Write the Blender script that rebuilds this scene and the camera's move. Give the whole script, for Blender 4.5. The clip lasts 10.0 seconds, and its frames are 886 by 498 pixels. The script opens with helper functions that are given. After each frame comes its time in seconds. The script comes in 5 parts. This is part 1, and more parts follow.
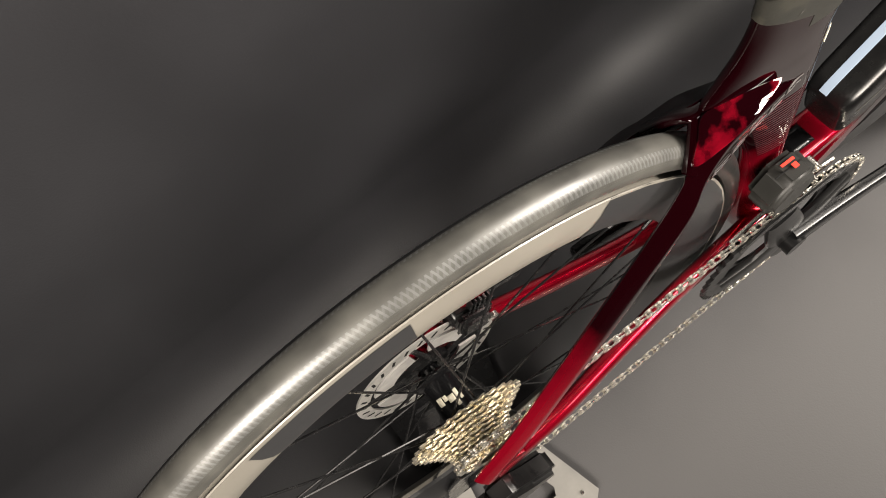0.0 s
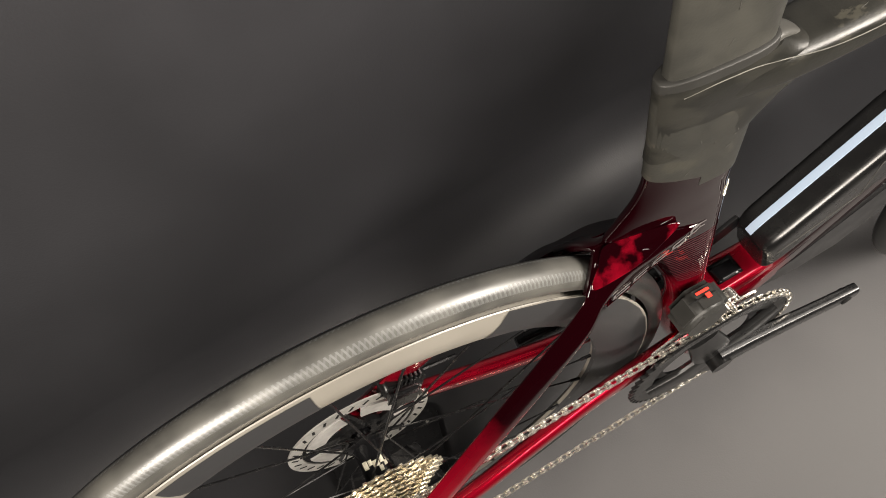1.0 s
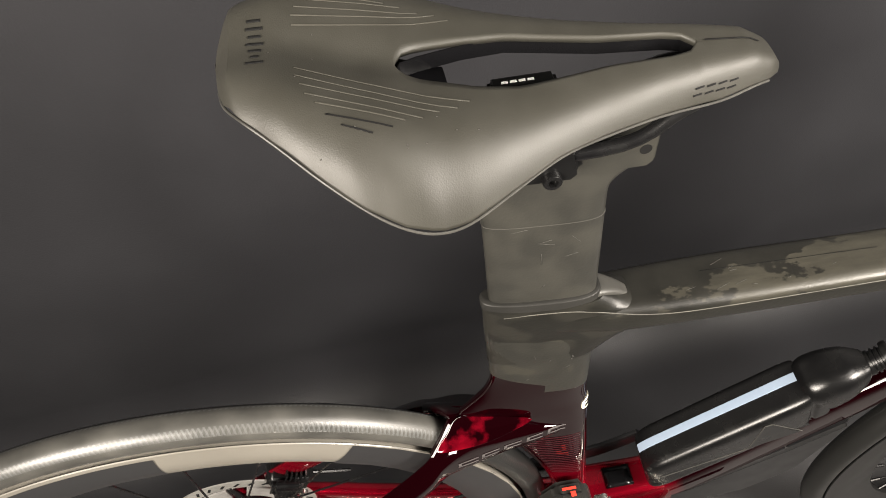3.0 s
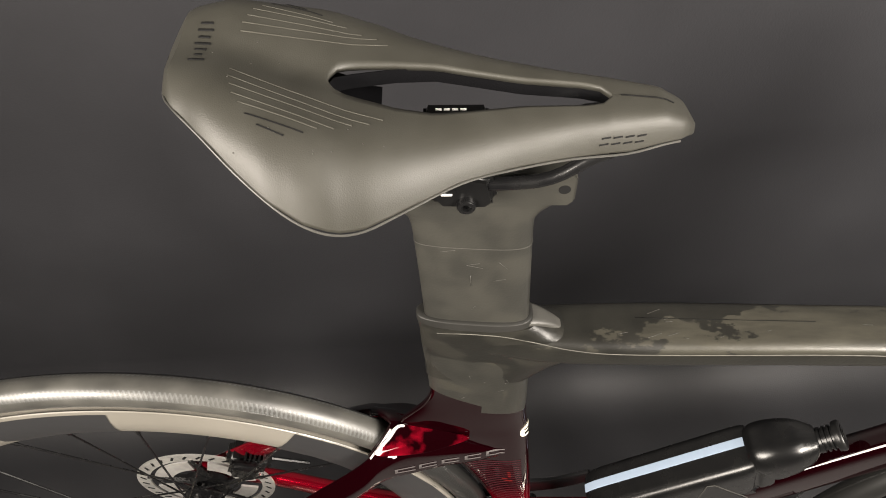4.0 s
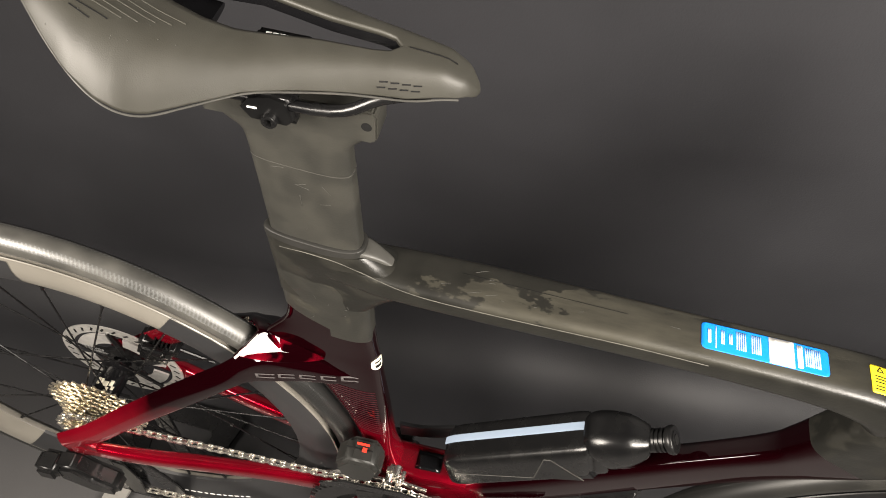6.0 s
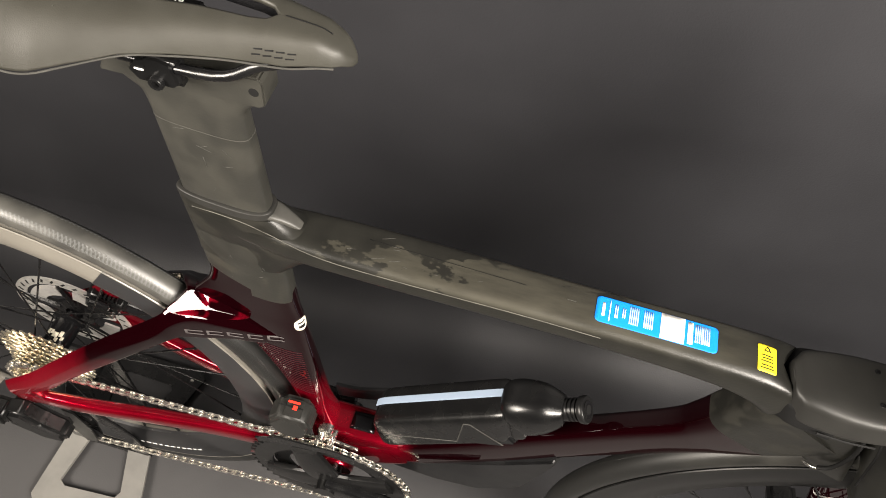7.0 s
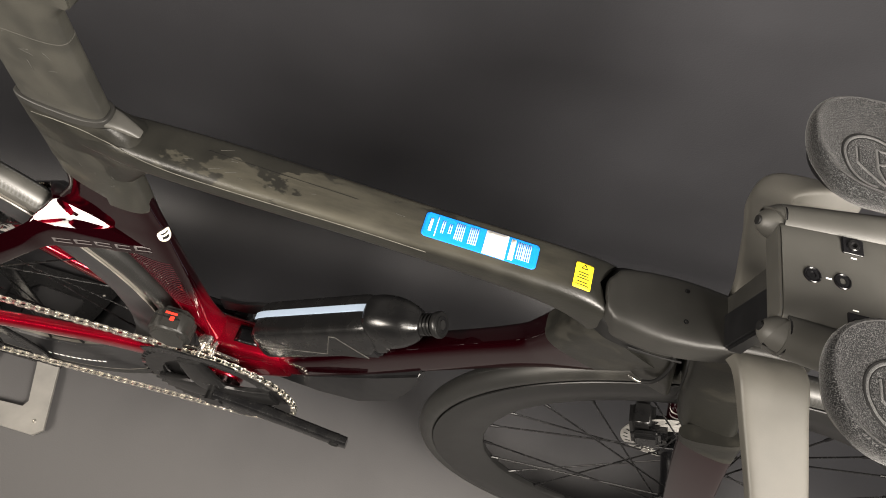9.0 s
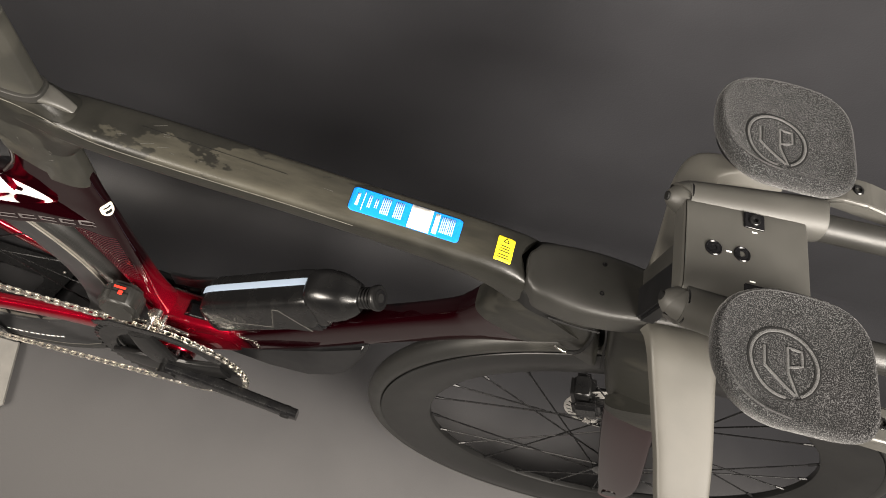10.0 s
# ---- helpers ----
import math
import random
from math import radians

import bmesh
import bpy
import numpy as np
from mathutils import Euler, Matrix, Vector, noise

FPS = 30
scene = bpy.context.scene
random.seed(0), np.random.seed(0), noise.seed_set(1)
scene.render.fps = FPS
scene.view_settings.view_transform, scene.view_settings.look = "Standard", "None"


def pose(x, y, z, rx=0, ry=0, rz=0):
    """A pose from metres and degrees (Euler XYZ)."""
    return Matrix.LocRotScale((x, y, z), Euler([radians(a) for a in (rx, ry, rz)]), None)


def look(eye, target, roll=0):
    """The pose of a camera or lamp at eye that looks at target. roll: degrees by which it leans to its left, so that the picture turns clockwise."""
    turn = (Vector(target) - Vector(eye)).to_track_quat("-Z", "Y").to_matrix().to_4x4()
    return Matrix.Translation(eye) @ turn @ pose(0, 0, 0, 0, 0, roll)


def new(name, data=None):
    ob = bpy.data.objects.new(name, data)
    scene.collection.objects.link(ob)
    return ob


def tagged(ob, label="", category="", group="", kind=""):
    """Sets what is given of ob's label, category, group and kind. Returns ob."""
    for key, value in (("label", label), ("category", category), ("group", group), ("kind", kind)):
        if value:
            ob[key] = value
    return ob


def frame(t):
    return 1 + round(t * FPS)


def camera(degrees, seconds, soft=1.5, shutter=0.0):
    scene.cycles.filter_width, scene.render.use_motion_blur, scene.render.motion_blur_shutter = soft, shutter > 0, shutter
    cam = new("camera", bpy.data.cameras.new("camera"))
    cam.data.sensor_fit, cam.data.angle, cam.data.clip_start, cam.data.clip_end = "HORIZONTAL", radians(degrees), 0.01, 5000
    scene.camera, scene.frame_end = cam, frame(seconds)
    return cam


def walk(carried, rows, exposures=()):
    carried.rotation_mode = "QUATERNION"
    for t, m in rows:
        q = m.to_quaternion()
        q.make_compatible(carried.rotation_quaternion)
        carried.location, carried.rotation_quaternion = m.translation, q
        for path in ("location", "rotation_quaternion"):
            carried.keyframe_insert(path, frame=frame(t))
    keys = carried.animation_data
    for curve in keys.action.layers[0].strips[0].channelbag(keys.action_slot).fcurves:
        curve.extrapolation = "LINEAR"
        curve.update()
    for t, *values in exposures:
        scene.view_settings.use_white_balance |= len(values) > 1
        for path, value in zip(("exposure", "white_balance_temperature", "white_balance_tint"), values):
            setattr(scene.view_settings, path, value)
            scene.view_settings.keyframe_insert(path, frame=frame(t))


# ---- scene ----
from mathutils.bvhtree import BVHTree

cam = camera(61.1, 10.0, soft=0.95)
PATH = [
    (0, (-0.003, -0.16, 1.055), (0.225, 0.609, -0.777), -21.0),
    (0.5, (0.032, -0.182, 1.085), (0.277, 0.649, -0.717), -17.5),
    (1, (0.065, -0.206, 1.12), (0.32, 0.7, -0.645), -13.9),
    (1.5, (0.109, -0.221, 1.15), (0.342, 0.753, -0.581), -11.8),
    (2, (0.148, -0.237, 1.171), (0.359, 0.817, -0.516), -9.1),
    (2.5, (0.182, -0.255, 1.186), (0.358, 0.882, -0.45), -6.4),
    (2.7, (0.196, -0.261, 1.192), (0.353, 0.902, -0.428), -5.5),
    (3.8, (0.272, -0.292, 1.213), (0.293, 0.956, -0.35), -1.3),
    (4, (0.287, -0.297, 1.216), (0.282, 0.955, -0.343), -0.5),
    (4.5, (0.322, -0.309, 1.225), (0.27, 0.938, -0.338), 1.4),
    (5, (0.363, -0.321, 1.231), (0.266, 0.914, -0.339), 3.3),
    (5.5, (0.407, -0.329, 1.234), (0.275, 0.886, -0.35), 4.8),
    (6, (0.449, -0.332, 1.239), (0.3, 0.856, -0.363), 6.5),
    (6.2, (0.466, -0.333, 1.242), (0.315, 0.845, -0.366), 7.2),
    (7.3, (0.548, -0.32, 1.259), (0.407, 0.778, -0.408), 9.2),
    (7.5, (0.56, -0.319, 1.257), (0.428, 0.767, -0.417), 10.0),
    (8, (0.59, -0.317, 1.263), (0.483, 0.735, -0.434), 11.2),
    (8.5, (0.619, -0.318, 1.27), (0.541, 0.705, -0.447), 12.6),
    (9, (0.646, -0.319, 1.278), (0.602, 0.676, -0.456), 14.4),
    (9.5, (0.672, -0.321, 1.288), (0.657, 0.655, -0.458), 16.0),
    (10, (0.696, -0.324, 1.301), (0.703, 0.643, -0.45), 17.2),
]
walk(cam, [(t, look(eye, target, roll)) for t, eye, target, roll in PATH])

# ---- light ----
world = bpy.data.worlds.new("studio_air")
scene.world = world
world.use_nodes = True
world.node_tree.nodes["Background"].inputs[0].default_value = (0.9, 0.95, 1.0, 1)
world.node_tree.nodes["Background"].inputs[1].default_value = 0.004


def panel_lamp(name, eye, target, sx, sy, watts, colour=(1.0, 0.96, 0.9), spread=180):
    data = bpy.data.lights.new(name, "AREA")
    data.shape, data.size, data.size_y, data.energy, data.color = "RECTANGLE", sx, sy, watts, colour
    data.spread = radians(spread)
    ob = new(name, data)
    ob.matrix_world = look(eye, target)
    return ob


panel_lamp("softbox_light", (-1.25, -1.45, 1.85), (0.05, 0.3, 1.15), 1.55, 0.95, 56, (1.0, 0.907, 0.8), 80)
# added area lamp, source unseen: brightens the wall and bars at the right
panel_lamp("right_fill_light", (2.3, -1.2, 2.0), (1.2, 0.42, 1.05), 1.4, 1.0, 97, (1.0, 0.917, 0.82), 90)
# weak fill added high on the right; no fitting is known there
panel_lamp("high_fill_light", (1.75, -0.6, 2.65), (1.4, -0.2, 0.3), 1.6, 0.3, 22, (1.0, 0.92, 0.83))
scene.view_settings.exposure = 0.08


# ---- materials ----
def material(name, colour, rough=0.5, metal=0.0, coat=0.0, coat_rough=0.05, spec=0.5):
    m = bpy.data.materials.new(name)
    m.use_nodes = True
    p = m.node_tree.nodes["Principled BSDF"]
    p.inputs["Base Color"].default_value = (*colour, 1)
    p.inputs["Roughness"].default_value = rough
    p.inputs["Metallic"].default_value = metal
    p.inputs["Coat Weight"].default_value = coat
    p.inputs["Coat Roughness"].default_value = coat_rough
    p.inputs["Specular IOR Level"].default_value = spec
    return m


def vary(m, scale, colour=None, rough=None, bump=0.0, bump_scale=None, detail=4.0, low=0.35, high=0.65, stretch=(1, 1, 1)):
    """Mixes a second colour and roughness in by noise, and adds fine relief."""
    nt = m.node_tree
    p = nt.nodes["Principled BSDF"]
    co = nt.nodes.new("ShaderNodeTexCoord")
    mp = nt.nodes.new("ShaderNodeMapping")
    mp.inputs["Scale"].default_value = stretch
    nt.links.new(co.outputs["Object"], mp.inputs["Vector"])
    n = nt.nodes.new("ShaderNodeTexNoise")
    n.inputs["Scale"].default_value = scale
    n.inputs["Detail"].default_value = detail
    nt.links.new(mp.outputs["Vector"], n.inputs["Vector"])
    ramp = nt.nodes.new("ShaderNodeMapRange")
    ramp.inputs["From Min"].default_value, ramp.inputs["From Max"].default_value = low, high
    nt.links.new(n.outputs["Fac"], ramp.inputs["Value"])
    if colour:
        mix = nt.nodes.new("ShaderNodeMix")
        mix.data_type = "RGBA"
        mix.inputs[6].default_value = p.inputs["Base Color"].default_value
        if p.inputs["Base Color"].is_linked:
            nt.links.new(p.inputs["Base Color"].links[0].from_socket, mix.inputs[6])
        mix.inputs[7].default_value = (*colour, 1)
        nt.links.new(ramp.outputs["Result"], mix.inputs[0])
        nt.links.new(mix.outputs[2], p.inputs["Base Color"])
    if rough is not None:
        rr = nt.nodes.new("ShaderNodeMapRange")
        rr.inputs["To Min"].default_value, rr.inputs["To Max"].default_value = p.inputs["Roughness"].default_value, rough
        nt.links.new(ramp.outputs["Result"], rr.inputs["Value"])
        nt.links.new(rr.outputs["Result"], p.inputs["Roughness"])
    if bump:
        fine = nt.nodes.new("ShaderNodeTexNoise")
        fine.inputs["Scale"].default_value = bump_scale or scale * 8
        fine.inputs["Detail"].default_value = 3
        nt.links.new(co.outputs["Object"], fine.inputs["Vector"])
        b = nt.nodes.new("ShaderNodeBump")
        b.inputs["Strength"].default_value, b.inputs["Distance"].default_value = bump, 0.001
        nt.links.new(fine.outputs["Fac"], b.inputs["Height"])
        nt.links.new(b.outputs["Normal"], p.inputs["Normal"])
    return m



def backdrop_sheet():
    """Black painted sheet; brighter light on its floor part is put into the colour."""
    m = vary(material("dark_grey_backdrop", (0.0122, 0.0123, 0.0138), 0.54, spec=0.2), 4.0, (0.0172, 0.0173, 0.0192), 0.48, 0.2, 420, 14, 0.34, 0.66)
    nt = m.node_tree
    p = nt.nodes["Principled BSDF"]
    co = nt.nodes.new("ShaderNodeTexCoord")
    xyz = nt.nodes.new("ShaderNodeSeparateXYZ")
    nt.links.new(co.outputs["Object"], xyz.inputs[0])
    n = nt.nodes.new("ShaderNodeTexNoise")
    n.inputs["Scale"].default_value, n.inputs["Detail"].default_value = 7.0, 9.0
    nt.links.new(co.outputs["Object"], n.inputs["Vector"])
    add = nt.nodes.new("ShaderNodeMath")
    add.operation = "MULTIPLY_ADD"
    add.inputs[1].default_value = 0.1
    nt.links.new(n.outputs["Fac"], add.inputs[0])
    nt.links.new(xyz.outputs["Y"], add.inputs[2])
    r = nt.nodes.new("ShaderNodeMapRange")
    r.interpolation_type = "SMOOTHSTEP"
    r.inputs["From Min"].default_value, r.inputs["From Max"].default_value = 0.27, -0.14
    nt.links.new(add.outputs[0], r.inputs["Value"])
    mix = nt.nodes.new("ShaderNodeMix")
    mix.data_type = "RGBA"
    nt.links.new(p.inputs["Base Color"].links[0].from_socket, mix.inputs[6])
    # pale floor tone stands in for light that fades towards the wall
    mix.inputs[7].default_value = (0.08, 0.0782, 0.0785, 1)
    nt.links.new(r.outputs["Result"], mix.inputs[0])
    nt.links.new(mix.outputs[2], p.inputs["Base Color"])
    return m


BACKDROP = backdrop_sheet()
FLOOR = vary(material("dark_floor", (0.07, 0.069, 0.066), 0.5), 4.0, (0.085, 0.084, 0.08), 0.42, 0.1, 300)
ROOM = vary(material("dark_room_paint", (0.022, 0.022, 0.0216), 0.7, spec=0.2), 2.0, (0.028, 0.0278, 0.0272))


def candy(axis="Z", start=0.40, stop=0.57, cloud=0.08, grain=18):
    """Candy red over silver, fading to dark cherry along one axis."""
    m = material("candy_red_paint", (0.4, 0.003, 0.02), 0.23, 0.85, 1.0, 0.03, 0.0)
    nt = m.node_tree
    p = nt.nodes["Principled BSDF"]
    co = nt.nodes.new("ShaderNodeTexCoord")
    xyz = nt.nodes.new("ShaderNodeSeparateXYZ")
    nt.links.new(co.outputs["Object"], xyz.inputs[0])
    n = nt.nodes.new("ShaderNodeTexNoise")
    n.inputs["Scale"].default_value, n.inputs["Detail"].default_value = grain, 6
    nt.links.new(co.outputs["Object"], n.inputs["Vector"])
    add = nt.nodes.new("ShaderNodeMath")
    add.operation = "MULTIPLY_ADD"
    add.inputs[1].default_value = cloud
    nt.links.new(n.outputs["Fac"], add.inputs[0])
    nt.links.new(xyz.outputs[axis], add.inputs[2])
    r = nt.nodes.new("ShaderNodeMapRange")
    r.inputs["From Min"].default_value, r.inputs["From Max"].default_value = start, stop
    nt.links.new(add.outputs[0], r.inputs["Value"])
    mix = nt.nodes.new("ShaderNodeMix")
    mix.data_type = "RGBA"
    mix.inputs[6].default_value = (0.3, 0.0028, 0.015, 1)
    mix.inputs[7].default_value = (0.0038, 0.0002, 0.0006, 1)
    nt.links.new(r.outputs["Result"], mix.inputs[0])
    nt.links.new(mix.outputs[2], p.inputs["Base Color"])
    flake = nt.nodes.new("ShaderNodeMapRange")
    flake.inputs["To Min"].default_value, flake.inputs["To Max"].default_value = 0.85, 0.0
    nt.links.new(r.outputs["Result"], flake.inputs["Value"])
    nt.links.new(flake.outputs["Result"], p.inputs["Metallic"])
    return m


RED = candy("Z", 0.36, 0.53)
DOWN_RED = candy("X", 0.43, 0.53)
FACET = candy("Z", 0.615, 0.745, 0.28, 42)
CARBON = vary(material("bare_carbon", (0.0205, 0.0202, 0.0178), 0.36, spec=0.36), 30, (0.0285, 0.0277, 0.0237), 0.44, 0.1, 500, 12, 0.42, 0.6)
SMUDGED = vary(material("smudged_carbon", (0.0088, 0.0087, 0.0076), 0.32, spec=0.26), 46, (0.0145, 0.014, 0.0117), 0.42, 0.1, 420, 15, 0.5, 0.6, (0.6, 1, 1))
MAST = vary(vary(material("patchy_mast_carbon", (0.0155, 0.0154, 0.0134), 0.34, spec=0.32), 60, (0.02, 0.0195, 0.0167), 0.42, 0.1, 420, 12), 34, (0.0245, 0.0235, 0.019), detail=13, low=0.57, high=0.6)


def rubbed_top():
    """Top tube: dark carbon with an olive film on the upper face, torn away behind and in flakes."""
    m = vary(material("rubbed_carbon", (0.0092, 0.0091, 0.008), 0.3, spec=0.26), 40, (0.0128, 0.0125, 0.0107), 0.38, 0.1, 420, 12)
    nt = m.node_tree
    p = nt.nodes["Principled BSDF"]
    co = nt.nodes.new("ShaderNodeTexCoord")
    xyz = nt.nodes.new("ShaderNodeSeparateXYZ")
    nt.links.new(co.outputs["Object"], xyz.inputs[0])

    def noise(scale, detail, stretch):
        mp = nt.nodes.new("ShaderNodeMapping")
        mp.inputs["Scale"].default_value = stretch
        nt.links.new(co.outputs["Object"], mp.inputs["Vector"])
        n = nt.nodes.new("ShaderNodeTexNoise")
        n.inputs["Scale"].default_value, n.inputs["Detail"].default_value, n.inputs["Roughness"].default_value = scale, detail, 0.62
        nt.links.new(mp.outputs["Vector"], n.inputs["Vector"])
        return n.outputs["Fac"]

    def ramp(value, a, b, lo=0.0, hi=1.0):
        r = nt.nodes.new("ShaderNodeMapRange")
        r.interpolation_type = "SMOOTHSTEP"
        for k, v in zip(("From Min", "From Max", "To Min", "To Max"), (a, b, lo, hi)):
            r.inputs[k].default_value = v
        nt.links.new(value, r.inputs["Value"])
        return r.outputs["Result"]

    def math_node(op, a, b):
        k = nt.nodes.new("ShaderNodeMath")
        k.operation = op
        for i, v in enumerate((a, b)):
            if isinstance(v, float):
                k.inputs[i].default_value = v
            else:
                nt.links.new(v, k.inputs[i])
        return k.outputs[0]

    along = ramp(xyz.outputs["X"], 0.385, 0.6, -0.12, 0.2)
    far = ramp(xyz.outputs["Y"], -0.004, 0.012, 0.06, -0.12)
    ragged = math_node("ADD", math_node("ADD", noise(55, 14, (0.55, 1, 1)), along), far)
    film = math_node("MULTIPLY", ramp(ragged, 0.5, 0.535), ramp(xyz.outputs["Z"], 0.748, 0.756))
    tone = ramp(noise(22, 8, (0.35, 1.6, 1)), 0.35, 0.65, 0.2, 0.85)
    mix = nt.nodes.new("ShaderNodeMix")
    mix.data_type = "RGBA"
    nt.links.new(p.inputs["Base Color"].links[0].from_socket, mix.inputs[6])
    mix.inputs[7].default_value = (0.043, 0.0405, 0.0315, 1)
    nt.links.new(math_node("MULTIPLY", film, tone), mix.inputs[0])
    nt.links.new(mix.outputs[2], p.inputs["Base Color"])
    return m


RUBBED = rubbed_top()
SATIN = vary(material("satin_black_carbon", (0.0135, 0.0133, 0.0122), 0.42, spec=0.25), 30, (0.0185, 0.0181, 0.0167), 0.48, 0.05, 900)
SADDLE = vary(material("saddle_cover", (0.0255, 0.0245, 0.02), 0.46, spec=0.36), 40, (0.03, 0.029, 0.024), 0.52, 0.12, 1500)


def tread(hub, rear_tyre=True):
    """Tyre rubber with a fine file tread on both shoulders."""
    # the rear tyre gets a paler, glossier rubber than the front
    grey = 1.0 if rear_tyre else 0.4
    m = vary(material("tyre_rubber", (0.034 * grey, 0.0333 * grey, 0.0305 * grey), 0.33 if rear_tyre else 0.4, spec=0.5 * grey + 0.1), 34, (0.058 * grey, 0.0565 * grey, 0.0505 * grey), 0.42 if rear_tyre else 0.44, detail=9, low=0.35, high=0.65)
    nt = m.node_tree
    p = nt.nodes["Principled BSDF"]

    def node(op, a, b=None):
        k = nt.nodes.new("ShaderNodeMath")
        k.operation = op
        for i, v in enumerate((a, b)):
            if v is None:
                continue
            if isinstance(v, (int, float)):
                k.inputs[i].default_value = v
            else:
                nt.links.new(v, k.inputs[i])
        return k.outputs[0]

    co = nt.nodes.new("ShaderNodeTexCoord")
    xyz = nt.nodes.new("ShaderNodeSeparateXYZ")
    nt.links.new(co.outputs["Object"], xyz.inputs[0])
    angle = node("ARCTAN2", node("SUBTRACT", xyz.outputs["Z"], hub[2]), node("SUBTRACT", xyz.outputs["X"], hub[0]))
    side = node("ABSOLUTE", xyz.outputs["Y"])
    lines = [node("GREATER_THAN", node("SINE", node(op, node("MULTIPLY", angle, 520), node("MULTIPLY", side, 900))), 0.35) for op in ("ADD", "SUBTRACT")]
    waves = node("MAXIMUM", lines[0], node("MULTIPLY", lines[1], 0.45))
    band = node("MULTIPLY", node("GREATER_THAN", side, 0.0066), node("LESS_THAN", side, 0.0124))
    rib = node("LESS_THAN", node("ABSOLUTE", node("SUBTRACT", side, 0.0128)), 0.0003)
    # shade put into colour: low and far rubber darkened; tread lines paler in patches
    lit_top = nt.nodes.new("ShaderNodeMapRange")
    lit_top.interpolation_type = "SMOOTHSTEP"
    lit_top.inputs["From Min"].default_value, lit_top.inputs["From Max"].default_value = 0.535, 0.60
    nt.links.new(xyz.outputs["Z"], lit_top.inputs["Value"])
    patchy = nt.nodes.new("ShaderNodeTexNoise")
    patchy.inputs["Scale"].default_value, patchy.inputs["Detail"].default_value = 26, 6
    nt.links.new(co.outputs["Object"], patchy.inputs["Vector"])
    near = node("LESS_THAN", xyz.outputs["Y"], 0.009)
    shaded = nt.nodes.new("ShaderNodeMix")
    shaded.data_type = "RGBA"
    shaded.inputs[6].default_value = (0.011, 0.011, 0.0105, 1)
    nt.links.new(p.inputs["Base Color"].links[0].from_socket, shaded.inputs[7])
    nt.links.new(node("MULTIPLY", lit_top.outputs["Result"], near), shaded.inputs[0])
    paler = nt.nodes.new("ShaderNodeMix")
    paler.data_type = "RGBA"
    nt.links.new(shaded.outputs[2], paler.inputs[6])
    paler.inputs[7].default_value = (0.17, 0.178, 0.18, 1)
    spread = node("MULTIPLY", node("MULTIPLY", lit_top.outputs["Result"], near), node("MULTIPLY", patchy.outputs["Fac"], 0.5 * grey))
    nt.links.new(node("MULTIPLY", node("MULTIPLY", waves, band), spread), paler.inputs[0])
    nt.links.new(paler.outputs[2], p.inputs["Base Color"])
    b = nt.nodes.new("ShaderNodeBump")
    b.inputs["Strength"].default_value, b.inputs["Distance"].default_value = 0.45, 0.0004
    nt.links.new(node("ADD", node("MULTIPLY", waves, band), rib), b.inputs["Height"])
    nt.links.new(b.outputs["Normal"], p.inputs["Normal"])
    return m


DECK = vary(material("satin_clamp_plate", (0.03325, 0.03255, 0.0294), 0.48, spec=0.3), 30, (0.03938, 0.0385, 0.035), 0.54, 0.05, 900)
BAR = vary(material("satin_carbon_bar", (0.05, 0.048, 0.042), 0.48, spec=0.36), 30, (0.06, 0.0575, 0.0503), 0.55, 0.05, 900)
RIM = vary(material("rim_carbon", (0.006, 0.006, 0.006), 0.32, spec=0.22), 12, (0.009, 0.009, 0.0088), 0.4)
RIM_REAR = vary(material("raw_rim_carbon", (0.1313, 0.1225, 0.105), 0.34, 0.0, 0.2, 0.2), 9, (0.161, 0.1505, 0.1295), 0.42)
DECAL = material("matt_black_decal", (0.012, 0.012, 0.013), 0.6)
BLACK = vary(material("black_anodised", (0.0042, 0.0042, 0.0046), 0.22, 0.0, 0.0, spec=0.35), 60, (0.0065, 0.0065, 0.0066), 0.3)
BOTTLE = vary(material("semi_gloss_bottle", (0.0036, 0.0036, 0.0038), 0.24, spec=0.38), 50, (0.005, 0.005, 0.005), 0.29)
PLASTIC = vary(material("black_plastic", (0.0045, 0.0045, 0.0047), 0.27, spec=0.3), 50, (0.0065, 0.0065, 0.0065), 0.33, 0.05, 900)
GLOSS = material("gloss_black", (0.004, 0.004, 0.0045), 0.2, spec=0.35)
STEEL = vary(material("polished_steel", (0.86, 0.83, 0.78), 0.2, 1.0), 200, (0.6, 0.58, 0.54), 0.32)
CHAIN = vary(material("chain_steel", (0.86, 0.82, 0.74), 0.22, 1.0), 300, (0.55, 0.52, 0.47), 0.36)
COG = vary(material("sprocket_steel", (0.92, 0.84, 0.68), 0.24, 1.0), 250, (0.66, 0.6, 0.48), 0.36)
ROTOR = vary(material("rotor_steel", (0.78, 0.76, 0.72), 0.34, 0.85), 120, (0.62, 0.61, 0.58), 0.42)
FIN = vary(material("matt_aluminium", (0.42, 0.41, 0.39), 0.5, 0.6), 90, (0.34, 0.33, 0.32), 0.6)
STAND = vary(material("bare_steel_plate", (0.28, 0.2712, 0.2502), 0.42, 0.4), 14, (0.1925, 0.1872, 0.175), 0.55, 0.1, 250)
BLUE = material("blue_sticker", (0.006, 0.175, 0.66), 0.4, spec=0.25)
WHITE = material("white_print", (0.777, 0.777, 0.7585), 0.5, spec=0.2)
PALE_PRINT = material("pale_blue_print", (0.408, 0.612, 0.85), 0.5, spec=0.2)
PALE = material("pale_blue_stripe", (0.252, 0.315, 0.405), 0.4, spec=0.25)
YELLOW = material("yellow_sticker", (0.84, 0.658, 0.021), 0.45, spec=0.25)
